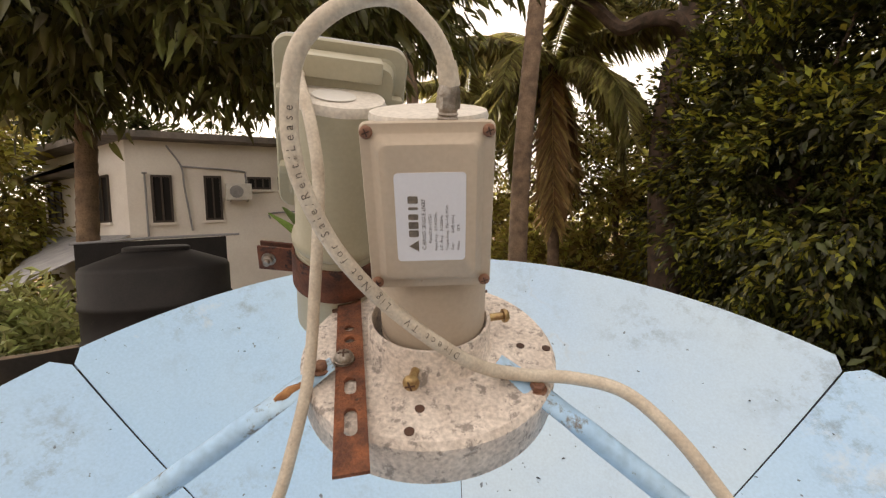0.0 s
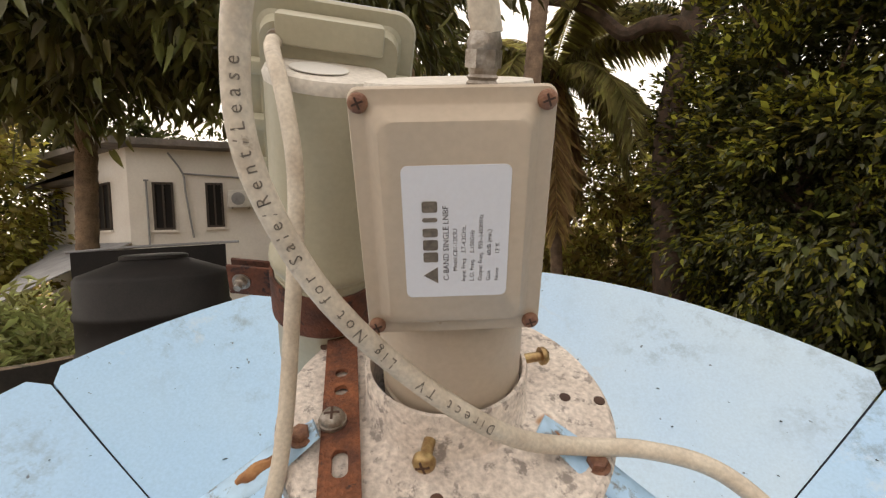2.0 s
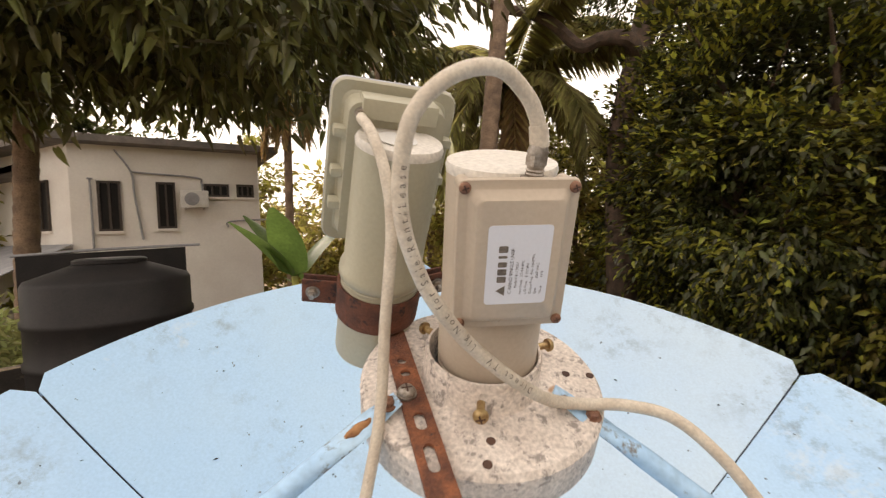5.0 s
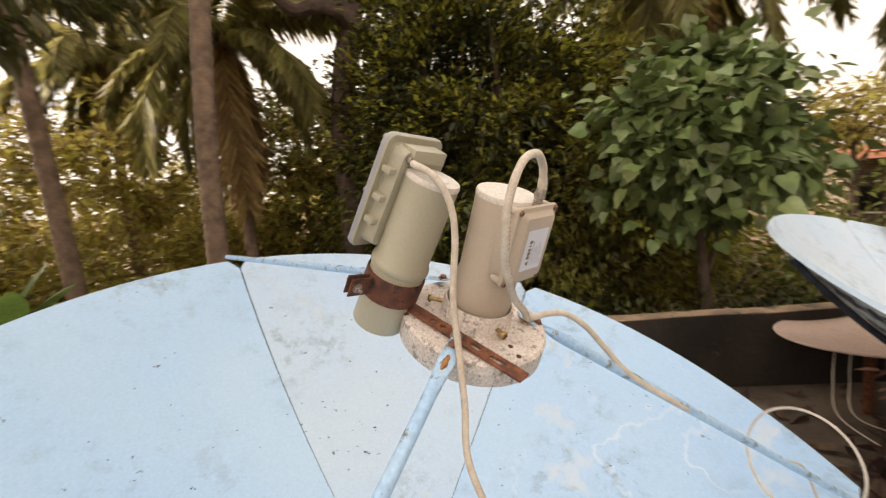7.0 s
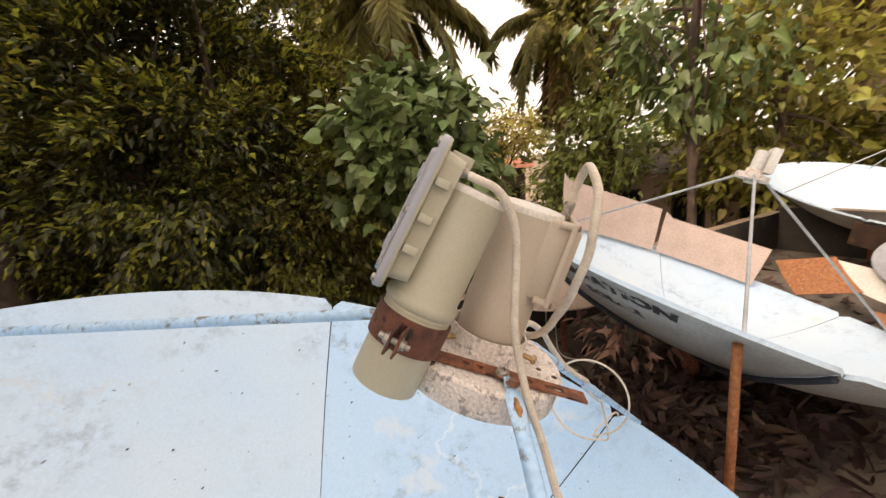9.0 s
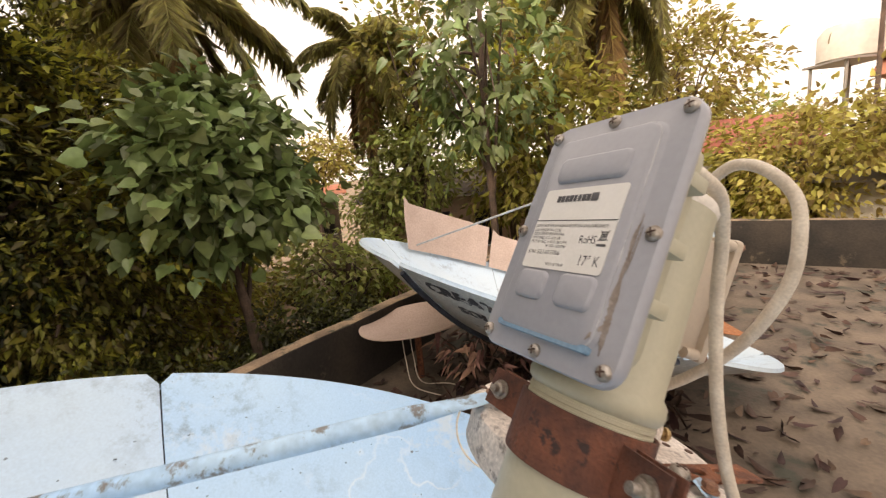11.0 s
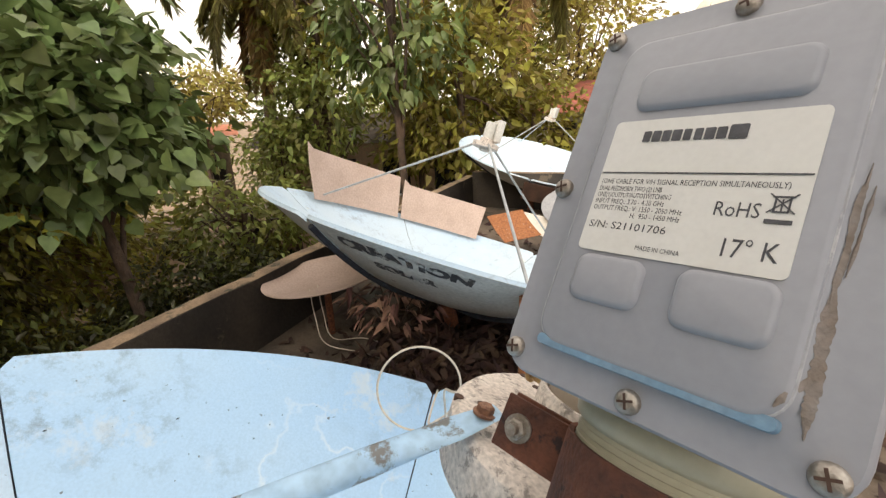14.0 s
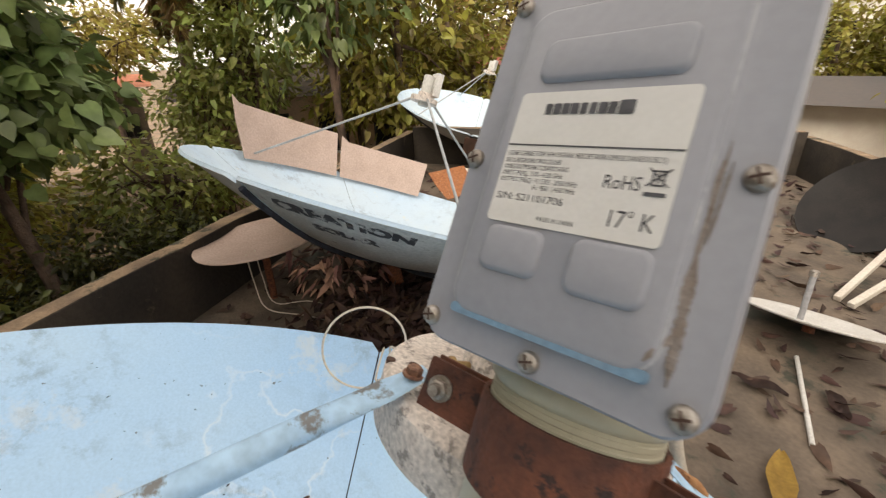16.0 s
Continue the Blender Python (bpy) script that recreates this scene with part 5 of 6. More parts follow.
# dead branch with pale curled leaves under the pale dish
db = thing("dead_branch", "dead branch with pale pinkish dry leaves under the dish", "branch", Matrix.Translation((2.62, -0.02, ROOF_Z)))
rng = np.random.default_rng(15)
stems, tips, ways = [], [], []
for k in range(7):
    a, h = k * 0.9 + 0.3, 0.30 + 0.16 * rng.random()
    e = Vector((0.30 * math.cos(a), 0.30 * math.sin(a), h))
    stems.append(([Vector((0.02 * math.cos(a), 0.02 * math.sin(a), 0.0)), e * 0.5 + Vector((0, 0, 0.06)), e], 0.006, 0.4))
    for q in range(16):
        tips.append(list(e * (0.45 + 0.6 * rng.random()) + Vector(rng.normal(size=3) * 0.045)))
        ways.append([math.cos(a) + rng.normal() * 0.6, math.sin(a) + rng.normal() * 0.6, -0.5 + rng.normal() * 0.3])
for st in stems:
    part("stem", limb_bm(st, []), M["bark"], db)
part("leaves", leaf_mesh("dry_leaves", np.array(tips), np.array(ways), 0.07 + 0.06 * rng.random(len(tips)), M["leaf_pink"], 0.36, 0.3, rng, True), None, db)

# bits of debris on the blue dish
rng = np.random.default_rng(44)
vs, ts = [], []
for ang, r, spread, n in ((88, 0.52, 0.07, 18), (60, 0.80, 0.20, 16), (10, 0.70, 0.18, 16), (20, 0.95, 0.15, 10), (120, 0.9, 0.2, 8), (160, 0.8, 0.3, 10), (300, 0.8, 0.3, 8)):
    for k in range(n):
        x, y = r * math.cos(radians(ang)) + rng.normal() * spread, r * math.sin(radians(ang)) + rng.normal() * spread
        rr = math.hypot(x, y)
        if not 0.2 < rr < 1.15:
            continue
        c, a, L = DISH @ Vector((x, y, dish_z(rr, D_R, D_D) + 0.0015)), rng.random() * 6.283, 0.0032 + 0.0055 * rng.random() ** 2
        u, v = Vector((math.cos(a), math.sin(a), 0)) * L, Vector((-math.sin(a), math.cos(a), 0)) * L * 0.5
        b0 = len(vs)
        vs += [tuple(c - u), tuple(c + v), tuple(c + u), tuple(c - v), tuple(c + Vector((0, 0, 0.002)))]
        ts += [(b0, b0 + 1, b0 + 4), (b0 + 1, b0 + 2, b0 + 4), (b0 + 2, b0 + 3, b0 + 4), (b0 + 3, b0, b0 + 4)]
ob = new("debris", tri_mesh("debris", np.array(vs), np.array(ts), M["seam"]))
tagged(ob, "dark specks of grit scattered on the blue dish", "grit", kind="stuff")
bm = bmesh.new()
sweep(bm, [Vector((-0.014, 0, 0.004)), Vector((-0.006, 0.007, 0.010)), Vector((0.004, 0.006, 0.012)), Vector((0.012, -0.002, 0.006)), Vector((0.015, -0.008, 0.004))], 0.0042, 8, lambda f: 0.3 + math.sin(math.pi * (0.1 + 0.85 * f)))
solid("dry_pod", bm, M["rust_dark"], "small dark curled seed pod lying on the blue dish", "seed pod", Matrix.Translation(DISH @ Vector((0.70, -0.14, dish_z(0.714, D_R, D_D) + 0.001))))

# hanging cables under the pale dish
for k, (dx, dy) in enumerate(((0, 0), (0.06, -0.05))):
    bm = bmesh.new()
    sweep(bm, smooth_path([(2.62 + dx, 0.52 + dy, 0.48), (2.55 + dx, 0.50 + dy, 0.30), (2.50 + dx, 0.45 + dy, 0.12), (2.40 + dx * 3, 0.20 + dy, ROOF_Z + 0.012), (2.1, -0.1 + dy * 3, ROOF_Z + 0.012)], 6), 0.004, 7)
    solid("loose_cable", bm, M["cable"], "thin white cable hanging to the roof", "cable", group="loose cables")


# ---------------------------------------------------------------- water tanks
def water_tank(label, at, r, h):
    t = thing("water_tank", label, "water tank", Matrix.Translation(at))
    bm = bmesh.new()
    prof = [(r * 0.97, 0), (r, 0.03)]
    for k in range(1, 4):
        z = h * 0.25 * k
        prof += [(r, z - 0.035), (r * 1.025, z - 0.018), (r * 1.025, z + 0.018), (r, z + 0.035)]
    prof += [(r, h * 0.97), (r * 0.96, h)]
    prof += [(r * 0.45, h * 1.085), (r * 0.42, h * 1.09)]
    lathe(bm, prof, None, 64)
    part("body", bm, M["tank"], t)
    bm = bmesh.new()
    lathe(bm, [(r * 0.43, h * 1.085), (r * 0.45, h * 1.09), (r * 0.45, h * 1.11), (r * 0.40, h * 1.12)], None, 40)
    part("lid", bm, M["tank"], t)
    return t


water_tank("ribbed black plastic water tank with a conical top", (-2.90, 2.66, ROOF_Z), 0.52, 1.18)
# a stiff black sheet stands behind the tank, a pale folded strip along its top
board = thing("cover_sheet", "stiff black sheet propped upright against the water tank", "cover sheet")
part("sheet", sheet_bm(((-3.64, 2.58, 1.0), (-2.94, 3.52, 1.0), (-2.94, 3.52, 1.42), (-3.64, 2.58, 1.40)), 0.012, 0.02), M["tank"], board)
bm = bmesh.new()
sweep(bm, smooth_path([(-3.66, 2.56, 1.404), (-3.39, 2.93, 1.425), (-3.14, 3.26, 1.432), (-2.86, 3.62, 1.436)], 6), 0.012, 8)
part("folded_edge", bm, M["asbestos"], board, "pale dusty folded top edge")


# ---------------------------------------------------------------- white house
def prism(bm, pts, z0, z1):
    lo = [bm.verts.new((x, y, z0)) for x, y in pts]
    hi = [bm.verts.new((x, y, z1)) for x, y in pts]
    n = len(pts)
    for i in range(n):
        bm.faces.new((lo[i], lo[(i + 1) % n], hi[(i + 1) % n], hi[i]))
    bm.faces.new(lo[::-1])
    bm.faces.new(hi)
    return bm


def window_in(parent, m, w, h, bars=2):
    """Frame, sill, shutters or panes; m: x along the wall, y out of it, z up, from the middle."""
    f = 0.05
    win = part("window", box(bmesh.new(), (-w / 2 + 0.01, 0.003, -h / 2 + 0.01), (w / 2 - 0.01, 0.012, h / 2 - 0.01), m), M["glass"], parent, "dark window")
    for lo, hi in (((-w / 2, 0.003, -h / 2), (-w / 2 + f, 0.05, h / 2)), ((w / 2 - f, 0.003, -h / 2), (w / 2, 0.05, h / 2)), ((-w / 2 + f, 0.003, h / 2 - f), (w / 2 - f, 0.05, h / 2)), ((-w / 2 + f, 0.003, -h / 2), (w / 2 - f, 0.05, -h / 2 + f))):
        part("frame_bar", box(bmesh.new(), lo, hi, m), M["frame"], win, "dark wooden frame bar")
    for k in range(1, bars):
        x = -w / 2 + w * k / bars
        part("mullion", box(bmesh.new(), (x - 0.02, 0.0125, -h / 2 + f), (x + 0.02, 0.045, h / 2 - f), m), M["frame"], win)
    bm = box(bmesh.new(), (-w / 2 - 0.05, 0.003, -h / 2 - 0.06), (w / 2 + 0.05, 0.08, -h / 2 - 0.004), m)
    part("sill", bm, M["wall"], win)


HB, HU = Vector((-8.01, 9.36, 0)), Vector((0.766, 0.643, 0))
HN = Vector((0.643, -0.766, 0))
E_, C_ = HB + HU * 2.25, HB - HU * 1.70
L_ = Vector((-14.2, 10.0, 0))
house = thing("white_house", "whitewashed two-storey house with a flat roof and dark windows", "house")
bm = prism(bmesh.new(), [(p.x, p.y) for p in (C_, E_, E_ - HN * 5, L_ - HN * 4, L_)], GROUND_Z - 0.2, 3.70)
part("wall", bm, M["wall"], house, smooth=0)
ov = 0.45
bm = prism(bmesh.new(), [(p.x, p.y) for p in (C_ + HN * ov - HU * 0.3, E_ + HN * ov + HU * ov, E_ - HN * 5.4 + HU * ov, L_ - HN * 4, L_ + HN * ov - HU * ov)], 3.704, 3.86)
part("roof", bm, M["roof"], house, "thin flat concrete roof slab", smooth=0)
bm = prism(bmesh.new(), [(p.x, p.y) for p in (L_ + HN * 0.1 - HU * 0.6, L_ + HN * 1.2 + HU * 1.2, C_ + HN * 0.9 - HU * 0.7, C_ + HN * 0.1 - HU * 0.75)], 3.05, 3.15)
part("sunshade", bm, M["roof"], house, "projecting concrete sunshade", smooth=0)
WALLM = Matrix((HU, HN, Vector((0, 0, 1)))).transposed().to_4x4()
for u, w, h, z in ((-1.00, 0.44, 1.16, 2.30), (0.11, 0.40, 1.13, 2.32), (1.22, 0.58, 0.33, 2.71), (1.90, 0.42, 0.34, 2.71)):
    window_in(house, Matrix.Translation(HB + HU * u + Vector((0, 0, z))) @ WALLM, w, h, 2 if h > 0.5 else 3)
SU = (C_ - L_).normalized()
SN = Vector((SU.y, -SU.x, 0))
SIDEM = Matrix((SU, SN, Vector((0, 0, 1)))).transposed().to_4x4()
sd = (C_ - L_).length
for f, w, h, z in ((0.76, 0.72, 1.18, 2.36), (0.16, 1.0, 1.15, 2.40)):
    window_in(house, Matrix.Translation(L_.lerp(C_, f) + Vector((0, 0, z))) @ SIDEM, w, h, 2)
# drain pipes, hood and air conditioner on the wall
# the pipes' grey stands in for their shadows on the whitewash
for pts in (((-1.33, 2.9), (-1.33, 1.3)), ((-1.38, 2.92), (-1.28, 2.92)), ((-0.85, 3.60), (-0.56, 3.10), (-0.52, 2.60), (-0.40, 1.5)), ((-0.56, 3.10), (0.75, 3.02), (0.88, 2.90), (0.90, 2.66)), ((1.45, 1.75), (1.5, 1.9), (2.5, 1.95))):
    bm = bmesh.new()
    sweep(bm, smooth_path([HB + HU * u + HN * 0.05 + Vector((0, 0, z)) for u, z in pts], 4), 0.022, 8)
    part("drain_pipe", bm, M["asbestos"], house, "wall pipe coloured grey for its dark shadow")
AC = Matrix.Translation(HB + HU * 0.70 + HN * 0.03 + Vector((0, 0, 2.46))) @ WALLM
ac = thing("air_conditioner", "boxy white outdoor air-conditioner unit on wall brackets", "air conditioner", AC)
bm = box(bmesh.new(), (-0.30, 0.06, -0.21), (0.30, 0.32, 0.21), None, 0.015)
part("body", bm, M["plastic"], ac)
bm = bmesh.new()
lathe(bm, [(0.16, 0), (0.16, 0.012), (0.13, 0.014), (0.05, 0.006), (0.045, 0.016), (0.0, 0.018)], Matrix.Translation((-0.06, 0.32, 0)) @ pose(0, 0, 0, -90, 0, 0), 32, False)
part("fan_grille", bm, M["asbestos"], ac, "round grey fan grille")
for x in (-0.2, 0.2):
    bm = box(bmesh.new(), (x - 0.015, -0.02, -0.25), (x + 0.015, 0.34, -0.214))
    part("bracket", bm, M["steel"], ac)
# lean-to sheet roof beside the house
bm = sheet_bm((L_ + HN * 0.2 + Vector((0, 0, 1.45)), C_ + HN * 0.1 + Vector((0, 0, 1.45)), C_ + HN * 3.2 - HU * 1.4 + Vector((0, 0, 0.55)), L_ + HN * 3.2 + Vector((0, 0, 0.55))), 0.02)
solid("lean_to_roof", bm, M["asbestos"], "grey corrugated sheet roof of a lean-to beside the house", "roof", kind="structure")
bm = prism(bmesh.new(), [(p.x, p.y) for p in (C_ + HN * 3.0 - HU * 1.5, L_ + HN * 3.0, L_ + HN * 2.85, C_ + HN * 2.85 - HU * 1.5)], GROUND_Z, 0.50)
solid("lean_to_wall", bm, M["wall"], "low wall carrying the lean-to roof", "wall", kind="structure", smooth=0)


# ---------------------------------------------------------------- far houses
def far_house(label, at, turn, w, dp, h, wallmat, roofmat, wins, pitch=0.33):
    t = thing("house", label, "house", Matrix.Translation(at) @ pose(0, 0, 0, 0, 0, turn))
    part("wall", box(bmesh.new(), (-w / 2, -dp / 2, 0), (w / 2, dp / 2, h)), M[wallmat], t, smooth=0)
    bm = bmesh.new()
    o = 0.5
    v = [bm.verts.new(p) for p in ((-w / 2 - o, -dp / 2 - o, h), (w / 2 + o, -dp / 2 - o, h), (w / 2 + o, dp / 2 + o, h), (-w / 2 - o, dp / 2 + o, h), (-w / 2 - o, 0, h + dp * pitch), (w / 2 + o, 0, h + dp * pitch))]
    for f in ((0, 1, 5, 4), (2, 3, 4, 5), (0, 4, 3), (1, 2, 5), (3, 2, 1, 0)):
        bm.faces.new([v[i] for i in f])
    part("roof", bm, M[roofmat], t, "pitched tile roof", smooth=0)
    for x, z, ww, hh in wins:
        window_in(t, Matrix.Translation((x, -dp / 2, z)) @ pose(0, 0, 0, 0, 0, 180), ww, hh, 2)
    return t


def bearing(az, dist, z):
    return Vector((-0.2 + dist * math.sin(radians(az)), 0.18 + dist * math.cos(radians(az)), z))


far_house("peach-plastered house half hidden behind trees", bearing(94, 15.5, GROUND_Z), -94, 6, 5, 4.0, "pink", "concrete", ((-1.2, 2.9, 1.1, 1.3), (0.5, 3.0, 0.8, 1.1), (2.1, 2.9, 0.9, 1.1)), 0.16)
far_house("low house with an orange tile roof among trees", bearing(75, 24, GROUND_Z), -75, 1.2, 3.0, 4.1, "concrete", "tile_orange", ((0.0, 2.6, 0.7, 1),), 0.15)
far_house("cream house with a red tile roof and white columns among trees", bearing(121.5, 16, GROUND_Z), -121.5, 4.2, 4, 4.6, "sheet_white", "tile", ((-0.9, 3.6, 0.7, 1.5), (0.9, 3.6, 0.7, 1.5)), 0.24)
far_house("cream house with a red tile roof behind the terrace", bearing(147, 26, GROUND_Z), -147, 9, 6, 6.8, "wall", "tile", ((-2, 5, 1.2, 1.4), (1, 5, 1.2, 1.4)))
nb = far_house("cream neighbouring house with a dark eave and upper storey", bearing(160, 13, GROUND_Z), -160, 11, 5, 3.9, "sheet_white", "frame", ((-1.5, 2.2, 1.2, 1.3), (1.6, 2.2, 1.2, 1.3)), 0.07)
part("upper_wall", box(bmesh.new(), (-0.9, -1.6, 3.95), (5.2, 2.4, 7.2)), M["sheet_white"], nb, "cream upper storey wall", smooth=0)
tw = thing("roof_tank", "cream water tank on a thin steel frame", "water tank", Matrix.Translation(bearing(133, 24, 3.2)))
bm = bmesh.new()
lathe(bm, [(0.9, 1.2), (1.0, 1.25), (1.0, 2.2), (0.8, 2.5), (0.3, 2.6)], None, 32)
part("body", bm, M["sheet_white"], tw)
for x, y in ((-0.8, -0.8), (0.8, -0.8), (0.8, 0.8), (-0.8, 0.8)):
    bm = bmesh.new()
    rod(bm, (x, y, -6.4), (x, y, 1.2), 0.06)
    part("leg", bm, M["steel"], tw)
bm = box(bmesh.new(), (-1, -1, 1.12), (1, 1, 1.196))
part("platform", bm, M["steel"], tw)

bm = bmesh.new()
rod(bm, bearing(135.2, 22, GROUND_Z), bearing(135, 22, 9.5), 0.09, 0.07)
solid("utility_pole", bm, M["bark"], "thin dark wooden pole beside the far roofs", "pole")

# ---------------------------------------------------------------- trees and undergrowth
def at(az, dist, z=GROUND_Z):
    p = bearing(az, dist, z)
    return (p.x, p.y, p.z)


palm("tall coconut palm with a ringed trunk beyond the terrace", at(-53.6, 7.2), 11.5, 11, 0.115, (0.35, 0.45), 22, 3.4)
palm("slender coconut palm leaning over the garden", at(-1.3, 8.6), 14.0, 12, 0.165, (1.5, 0.2), 16, 3.4)
palm("young coconut palm with drooping fronds", at(4.0, 12.8), 9.3, 13, 0.15, (0.1, 0.2), 15, 4.6, 2)
palm("coconut palm with drooping fronds among trees", at(-14, 11), 13.2, 14, 0.15, (-0.2, 0.3), 15, 3.8, 4)
palm("coconut palm far among trees", at(-8, 18), 10.0, 15, 0.15, (0.2, 0.3), 15, 4.2)
palm("areca palm with yellowing fronds by the house", at(-26.5, 10.5), 9.4, 16, 0.09, (0.1, 0.1), 12, 2.6, 6)
palm("coconut palm behind the broad-leaved tree", at(61, 11.6), 9.3, 17, 0.15, (0.1, 0.1), 18, 4.0, 5)
palm("coconut palm behind the trees", at(81.5, 13), 8.3, 18, 0.15, (0.0, -0.1), 16, 2.7, 3)
palm("coconut palm beyond the pale dish", at(111, 13), 9.6, 19, 0.18, (0.1, -0.1), 16, 3.4, 3)
palm("coconut palm far off", at(56, 20), 11.5, 20, 0.15, (0.3, -0.3), 16, 3.6, 3)
palm("coconut palm over the far houses", at(101, 20), 12.0, 21, 0.15, (0.3, -0.3), 14, 4.0, 3)

# the big tree with a bare branch
bt = thing("large_tree", "large old tree with a thick dark trunk and bare crooked branch", "tree", Matrix.Translation(at(17.6, 11.5)))
bm = limb_bm(([(0, 0, -0.1), (0.02, 0, 2.5), (0.0, 0.05, 4.8), (0.1, 0.1, 7.0), (0.62, 0.1, 9.4), (1.3, 0.2, 12.5)], 0.42, 0.66),
             [([(0.45, 0.0, 8.95), (0.05, -0.5, 9.15), (-0.5, -0.4, 9.22), (-1.0, -0.25, 9.15), (-1.62, -0.14, 9.80), (-2.2, -0.1, 10.12), (-3.2, 0.0, 10.5), (-4.4, 0.2, 11.4)], 0.20, 0.5),
              ([(0.3, 0.1, 8.0), (0.9, 0.3, 8.8), (1.6, 0.3, 10.2)], 0.18, 0.5), ([(0.1, 0.05, 6.0), (0.6, -0.4, 7.0), (1.8, -0.8, 8.2)], 0.12, 0.4)])
part("trunk", bm, M["bark"], bt)
rng = np.random.default_rng(31)
p, d = crown_points(rng, 10000, (3.6, 3.0, 1.8), 110, 0.42)
part("crown", leaf_mesh("crown", p + np.array([1.7, 0.6, 11.8]), d, 0.18 * (0.6 + 0.7 * rng.random(len(p))), M["leaf_dark"], 0.45, 0.2, rng), None, bt)

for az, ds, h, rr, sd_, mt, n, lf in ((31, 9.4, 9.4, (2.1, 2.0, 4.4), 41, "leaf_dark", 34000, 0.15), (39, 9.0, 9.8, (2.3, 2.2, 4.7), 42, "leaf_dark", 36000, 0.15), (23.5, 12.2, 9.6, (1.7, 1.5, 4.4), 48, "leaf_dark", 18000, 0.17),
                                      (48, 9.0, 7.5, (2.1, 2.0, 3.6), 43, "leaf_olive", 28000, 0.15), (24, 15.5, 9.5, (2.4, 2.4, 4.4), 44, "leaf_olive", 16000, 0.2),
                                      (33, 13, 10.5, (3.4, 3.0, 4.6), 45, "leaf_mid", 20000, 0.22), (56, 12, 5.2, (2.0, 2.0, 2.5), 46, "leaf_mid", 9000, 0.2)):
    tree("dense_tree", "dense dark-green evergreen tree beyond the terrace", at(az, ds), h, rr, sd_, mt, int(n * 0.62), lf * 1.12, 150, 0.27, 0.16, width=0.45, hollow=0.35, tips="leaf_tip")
tree("broad_leaved_tree", "small tree with large heart-shaped light-green leaves", at(64, 7.8), 6.6, (1.22, 1.15, 1.38), 51, "leaf_big", 5200, 0.235, 46, 0.28, 0.11, crown_z=5.10, lean=(-0.1, 0.1), broad=True, width=0.92, droop=0.38, hollow=0.6)
tree("broad_leaved_tree", "tall open tree with large drooping green leaves", at(97, 9.6), 9.4, (1.5, 1.5, 2.3), 63, "leaf_big", 1150, 0.27, 48, 0.33, 0.11, broad=True, width=0.6, droop=0.35)
for az, ds, h, rr, sd_, mt, n, lf in ((77, 10, 3.7, (1.4, 1.4, 1.2), 61, "leaf_light", 2600, 0.17),
                                      (105, 10.5, 7.4, (1.6, 1.5, 2.1), 64, "leaf_mid", 2700, 0.2), (114, 12, 5.6, (1.4, 1.4, 1.9), 65, "leaf_mid", 3000, 0.2), (126, 14, 5.0, (1.3, 1.3, 1.4), 66, "leaf_tip", 2200, 0.2),
                                      (86, 13.5, 9.0, (1.3, 1.3, 2.2), 72, "leaf_light", 2000, 0.2), (101, 15.5, 10.5, (2.0, 1.8, 3.2), 74, "leaf_tip", 1300, 0.26), (110, 15, 9.0, (1.8, 1.8, 2.6), 75, "leaf_light", 1500, 0.24), (74, 20, 6.7, (2.6, 2.0, 0.95), 83, "leaf_light", 2600, 0.24), (11.5, 17, 9.0, (2.3, 2.0, 3.2), 84, "leaf_olive", 4600, 0.24), (-42, 22, 9.4, (3.6, 2.4, 3.2), 85, "leaf_dark", 9000, 0.26), (-32, 21, 8.6, (3.0, 2.4, 3.0), 86, "leaf_mid", 6000, 0.26), (119, 18, 9.5, (2.6, 2.0, 2.8), 76, "leaf_light", 5000, 0.26),
                                      (131, 12.5, 5.6, (2.0, 1.6, 1.3), 71, "leaf_light", 6000, 0.16), (82.5, 12, 5.0, (1.0, 1.0, 1.1), 79, "leaf_light", 1500, 0.18), (87, 11.5, 6.2, (1.1, 1.1, 1.3), 80, "leaf_light", 1900, 0.18), (99.5, 12.5, 6.2, (1.2, 1.2, 1.5), 81, "leaf_mid", 1700, 0.2), (88, 12, 9.2, (1.6, 1.6, 1.6), 82, "leaf_mid", 1300, 0.2), (163, 10, 5.0, (0.9, 0.9, 0.6), 78, "leaf_tip", 1500, 0.16), (150, 19, 6.0, (2.6, 2.0, 2.0), 67, "leaf_mid", 8000, 0.24), (170, 18, 6.5, (3, 2, 2.2), 68, "leaf_mid", 8000, 0.24), (-63, 17, 9.5, (3.0, 2.4, 4.4), 69, "leaf_mid", 14000, 0.24), (-52, 20, 10, (3.4, 2.4, 3.6), 70, "leaf_dark", 12000, 0.26)):
    tree("garden_tree", "leafy garden tree in mixed light and dark green", at(az, ds), h, rr, sd_, "leaf_green" if mt == "leaf_light" and 76 < az < 116 else mt, n, lf, 70, 0.34, 0.12, width=0.55, broad=ds < 14)

# overhanging boughs of a mango tree
mg = thing("mango_tree", "mango tree whose leafy boughs hang over the terrace", "tree", Matrix.Translation((-9.5, 2.6, GROUND_Z)))
bm = limb_bm(([(0, 0, -0.1), (0.2, -0.1, 3), (0.5, 0.1, 5.5), (0.8, 0.2, 7.8)], 0.26, 0.6),
             [([(0.5, 0.1, 5.6), (2.8, 0.4, 7.2), (5.2, 0.9, 7.4), (8.0, 1.6, 7.3)], 0.10, 0.2), ([(0.4, 0.1, 5.2), (3.0, 1.6, 7.0), (5.4, 2.4, 7.4), (7.6, 3.4, 7.3)], 0.10, 0.2), ([(0.5, 0.1, 5.8), (3, -0.4, 7.2), (5.4, -0.5, 7.0)], 0.08, 0.25)])
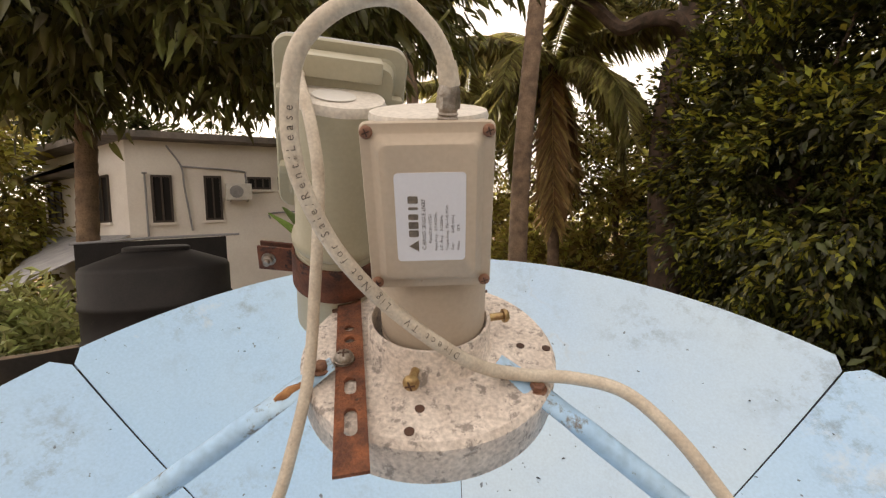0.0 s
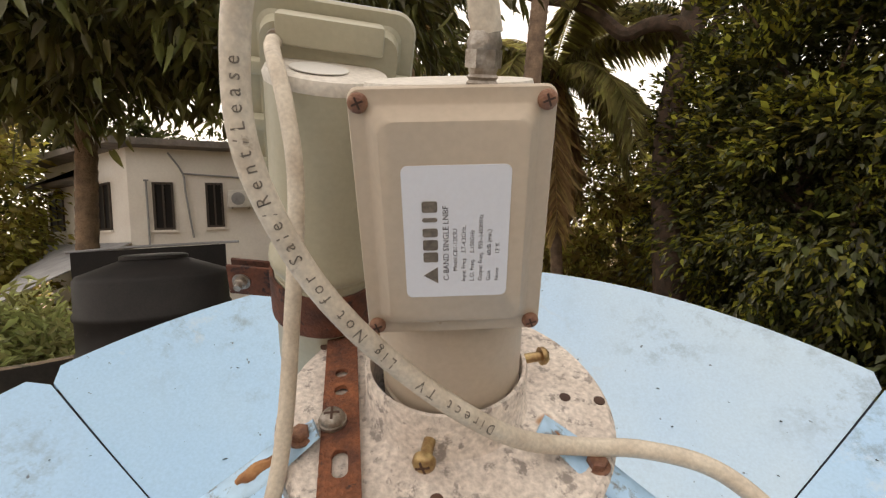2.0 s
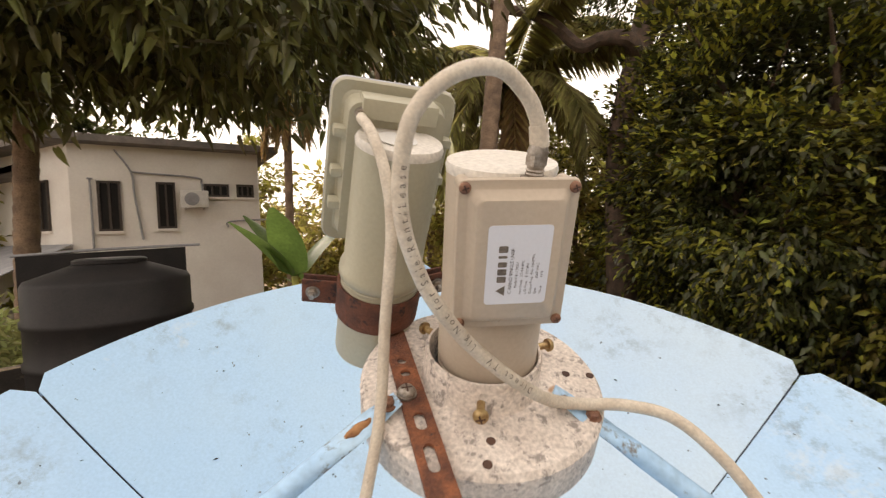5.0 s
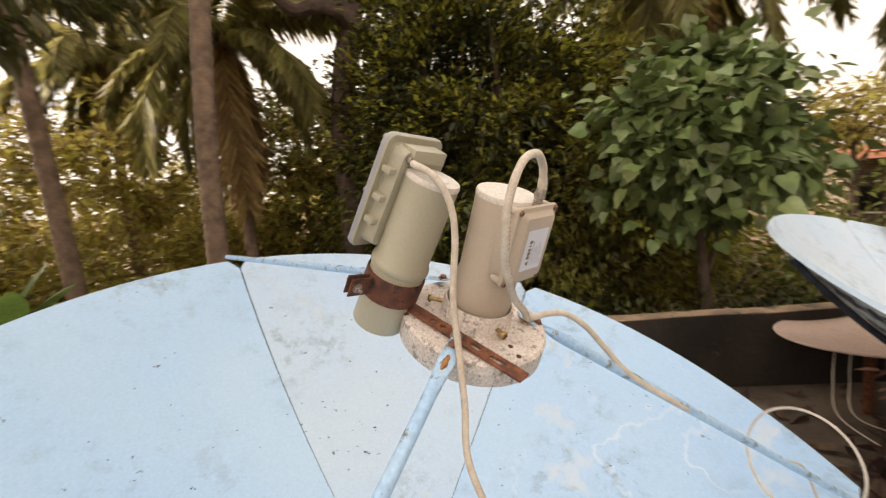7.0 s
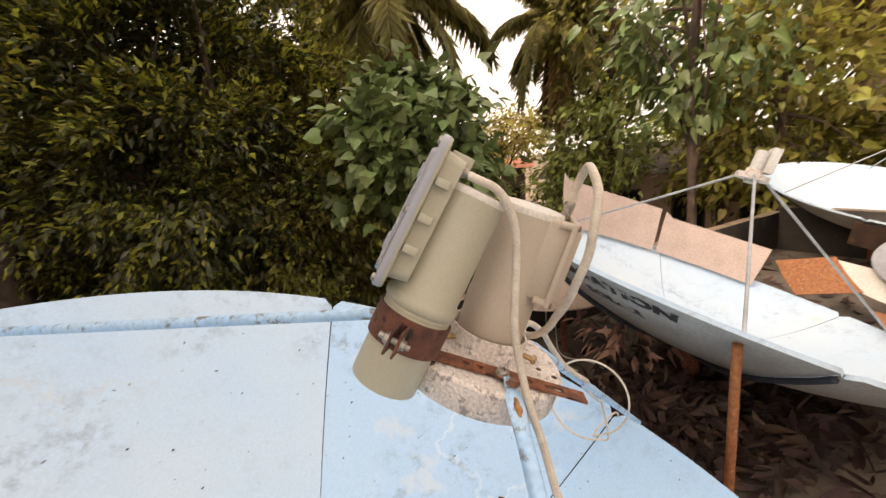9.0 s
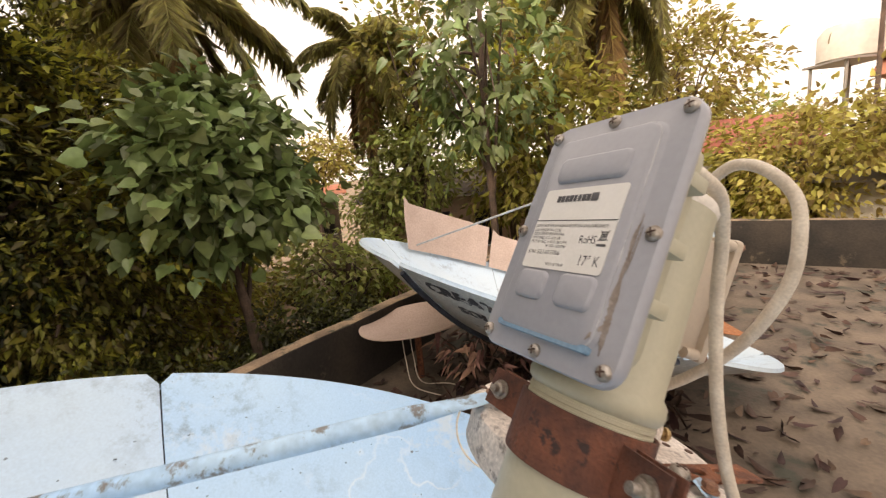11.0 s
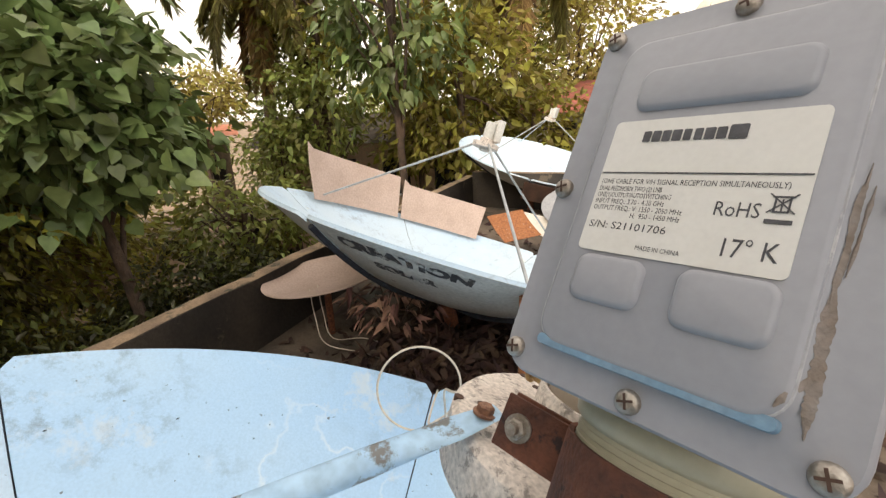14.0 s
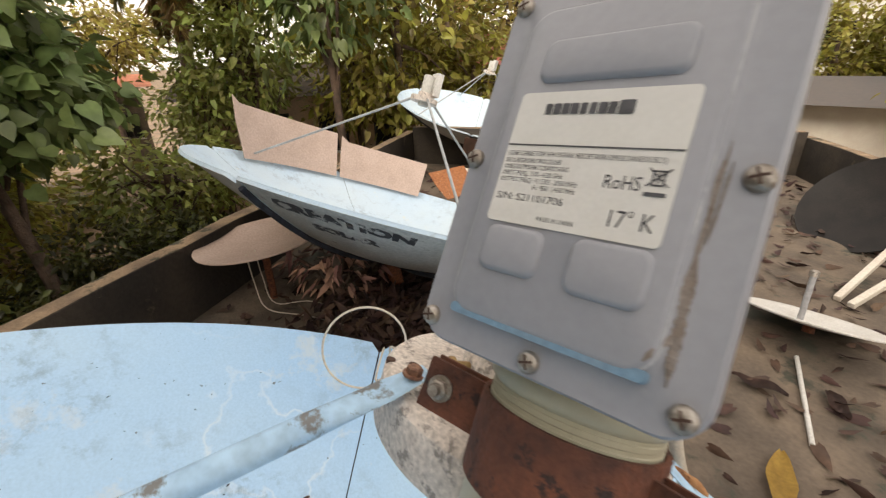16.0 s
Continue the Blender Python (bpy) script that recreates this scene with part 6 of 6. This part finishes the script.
part("trunk", bm, M["bark"], mg)
rng = np.random.default_rng(71)
p, d = crown_points(rng, 10200, (3.6, 2.4, 0.95), 190, 0.25, 0.15)
d = d * 0.5 + rng.normal(size=d.shape) * 0.25 + np.array([0, 0, -0.35])
part("crown", leaf_mesh("crown", p + np.array([6.2, 1.5, 7.15]), d, 0.225 * (0.6 + 0.7 * rng.random(len(p))), M["leaf_mango"], 0.34, 0.25, rng, True), None, mg)

p, d = crown_points(rng, 5200, (2.6, 2.2, 0.9), 90, 0.25, 0.15)
d = d * 0.5 + rng.normal(size=d.shape) * 0.25 + np.array([0, 0, -0.35])
part("crown", leaf_mesh("crown", p + np.array([3.6, 0.9, 7.0]), d, 0.225 * (0.6 + 0.7 * rng.random(len(p))), M["leaf_mango"], 0.36, 0.25, rng, True), None, mg)

# undergrowth; a gap stays open towards the two houses
def clear_view(s):
    az, ds = math.degrees(math.atan2(s[0] + 0.2, s[1] - 0.18)), math.hypot(s[0] + 0.2, s[1] - 0.18)
    return not (68 < az < 102 and ds < 23 and s[2] > -2.6)


rng = np.random.default_rng(81)
spots = [(*at(-62 + 3.2 * k + rng.random() * 2, 6.6 + 1.8 * rng.random())[:2], -1.9 + 1.3 * rng.random(), 1.3) for k in range(4)]
shrubs("fern_shrubs", "feathery light-green shrubs beside the water tanks", [(-4.75, 3.1, 0.25, 0.9), (-5.1, 2.6, 0.35, 0.9), (-5.5, 3.0, 0.2, 1.0), (-5.0, 3.5, -0.4, 1.1), (-5.3, 2.7, -0.9, 1.3), (-5.1, 2.9, -2.0, 1.6)], 82, "leaf_fern", 2600, 0.15, width=0.3)
spots = []
for k in range(46):
    az = -24 + k * 3.4 + rng.random() * 3
    spots.append((*at(az, 6.0 + 4.0 * rng.random() if az < 100 else 8 + 5 * rng.random())[:2], -2.6 + 1.6 * rng.random(), 1.0 + 0.5 * rng.random()))
spots = [s if not 86 < 90 - math.degrees(math.atan2(s[1], s[0])) < 97 else (s[0], s[1], min(s[2], -2.2), s[3]) for s in spots]
spots = [s for s in spots if Vector(s[:2] + (0,)).dot(OUT) > B1 + 1.5 or Vector(s[:2] + (0,)).dot(ALONG) > A1 + 1.2]
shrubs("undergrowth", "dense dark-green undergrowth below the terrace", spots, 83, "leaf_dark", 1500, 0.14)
# lighter leaf colour above the dark undergrowth puts the sunlight into the paint
shrubs("sunlit_shrubs", "shrubs given a sunlit look by yellow-green leaf colour", [(s[0] + rng.normal() * 0.8, s[1] + rng.normal() * 0.8, s[2] + 0.4, s[3] * 0.8) for s in spots[10::2] if not 10 < math.degrees(math.atan2(s[0] + 0.2, s[1] - 0.18)) < 56], 84, "leaf_mid", 1100, 0.14)
far = []
for k in range(80):
    az = -70 + k * 3.15 + rng.random() * 3
    far.append((*at(az, 19 + 9 * rng.random())[:2], -1.8 + 4.2 * rng.random() ** 1.4, 1.7 + 1.0 * rng.random()))
far = [s for s in far if clear_view(s)]
for nm, side, mt, lab in (("far_woods", -1, "leaf_light", "belt of distant trees in hazy yellow-green"), ("far_trees", 1, "leaf_green", "belt of distant trees in fresh green")):
    shrubs(nm, lab, [s for s in far if (math.degrees(math.atan2(s[0], s[1])) - 62) * side > 0], 85 + side, mt, 800, 0.32, (1.1, 1.1, 1.0), "woods")
far = []
for k in range(60):
    az = -70 + k * 4.2 + rng.random() * 3
    far.append((*at(az, 15 + 9 * rng.random())[:2], -2.2 + 3.0 * rng.random(), 1.8 + 0.8 * rng.random()))
far = [s for s in far if clear_view(s)]
shrubs("far_thicket", "dark thicket among distant trees", far, 86, "leaf_mid", 800, 0.36, (1.1, 1.1, 1.0), "woods")

mid = []
for k in range(34):
    az = -24 + k * 1.35 + rng.random() * 2
    mid.append((*at(az, 15 + 6 * rng.random())[:2], -1.6 + 5.6 * rng.random(), 1.2 + 0.6 * rng.random()))
shrubs("golden_woods", "sunlit golden-green woods behind the palms", mid, 87, "leaf_light", 520, 0.28, (1.1, 1.1, 1.0), "woods")


def banana(at_, seed, n=5, L=1.5):
    rg = random.Random(seed)
    t = thing("banana_plant", "banana plant with broad upright green leaves", "banana plant", Matrix.Translation(at_), group="banana plants")
    bm = bmesh.new()
    sweep(bm, [Vector((0, 0, -0.1)), Vector((0.02, 0, 1.0)), Vector((0, 0.03, 2.0)), Vector((0, 0, 2.9))], 0.11, 12, lambda f: 1 - 0.5 * f)
    part("stem", bm, M["frond"], t)
    for k in range(n):
        a = rg.random() * 6.28
        el = 1.45 - 0.40 * rg.random()
        cur, rows = Vector((0, 0, 2.8)), []
        bm = bmesh.new()
        for i in range(12):
            f = i / 11
            w = L * 0.20 * math.sin(math.pi * min(0.98, 0.1 + 0.88 * f)) ** 0.7 * (0.2 if i < 2 else 1)
            s = Vector((-math.sin(a), math.cos(a), 0))
            rows.append([bm.verts.new(cur + s * (w * q) + Vector((0, 0, -abs(q) * w * 0.25))) for q in (-1, -0.5, 0, 0.5, 1)])
            cur = cur + Vector((math.cos(a) * math.cos(el), math.sin(a) * math.cos(el), math.sin(el))) * (L / 11)
            el -= 0.07
        for q, r in zip(rows, rows[1:]):
            for j in range(4):
                bm.faces.new((q[j], q[j + 1], r[j + 1], r[j]))
        part("leaf", bm, M["banana"], t)
    return t


banana(at(-26, 7.2, GROUND_Z + 1.1), 1, 4)
banana(at(-21, 8.4), 2)
banana(at(-17, 7.0, GROUND_Z - 1.0), 3)
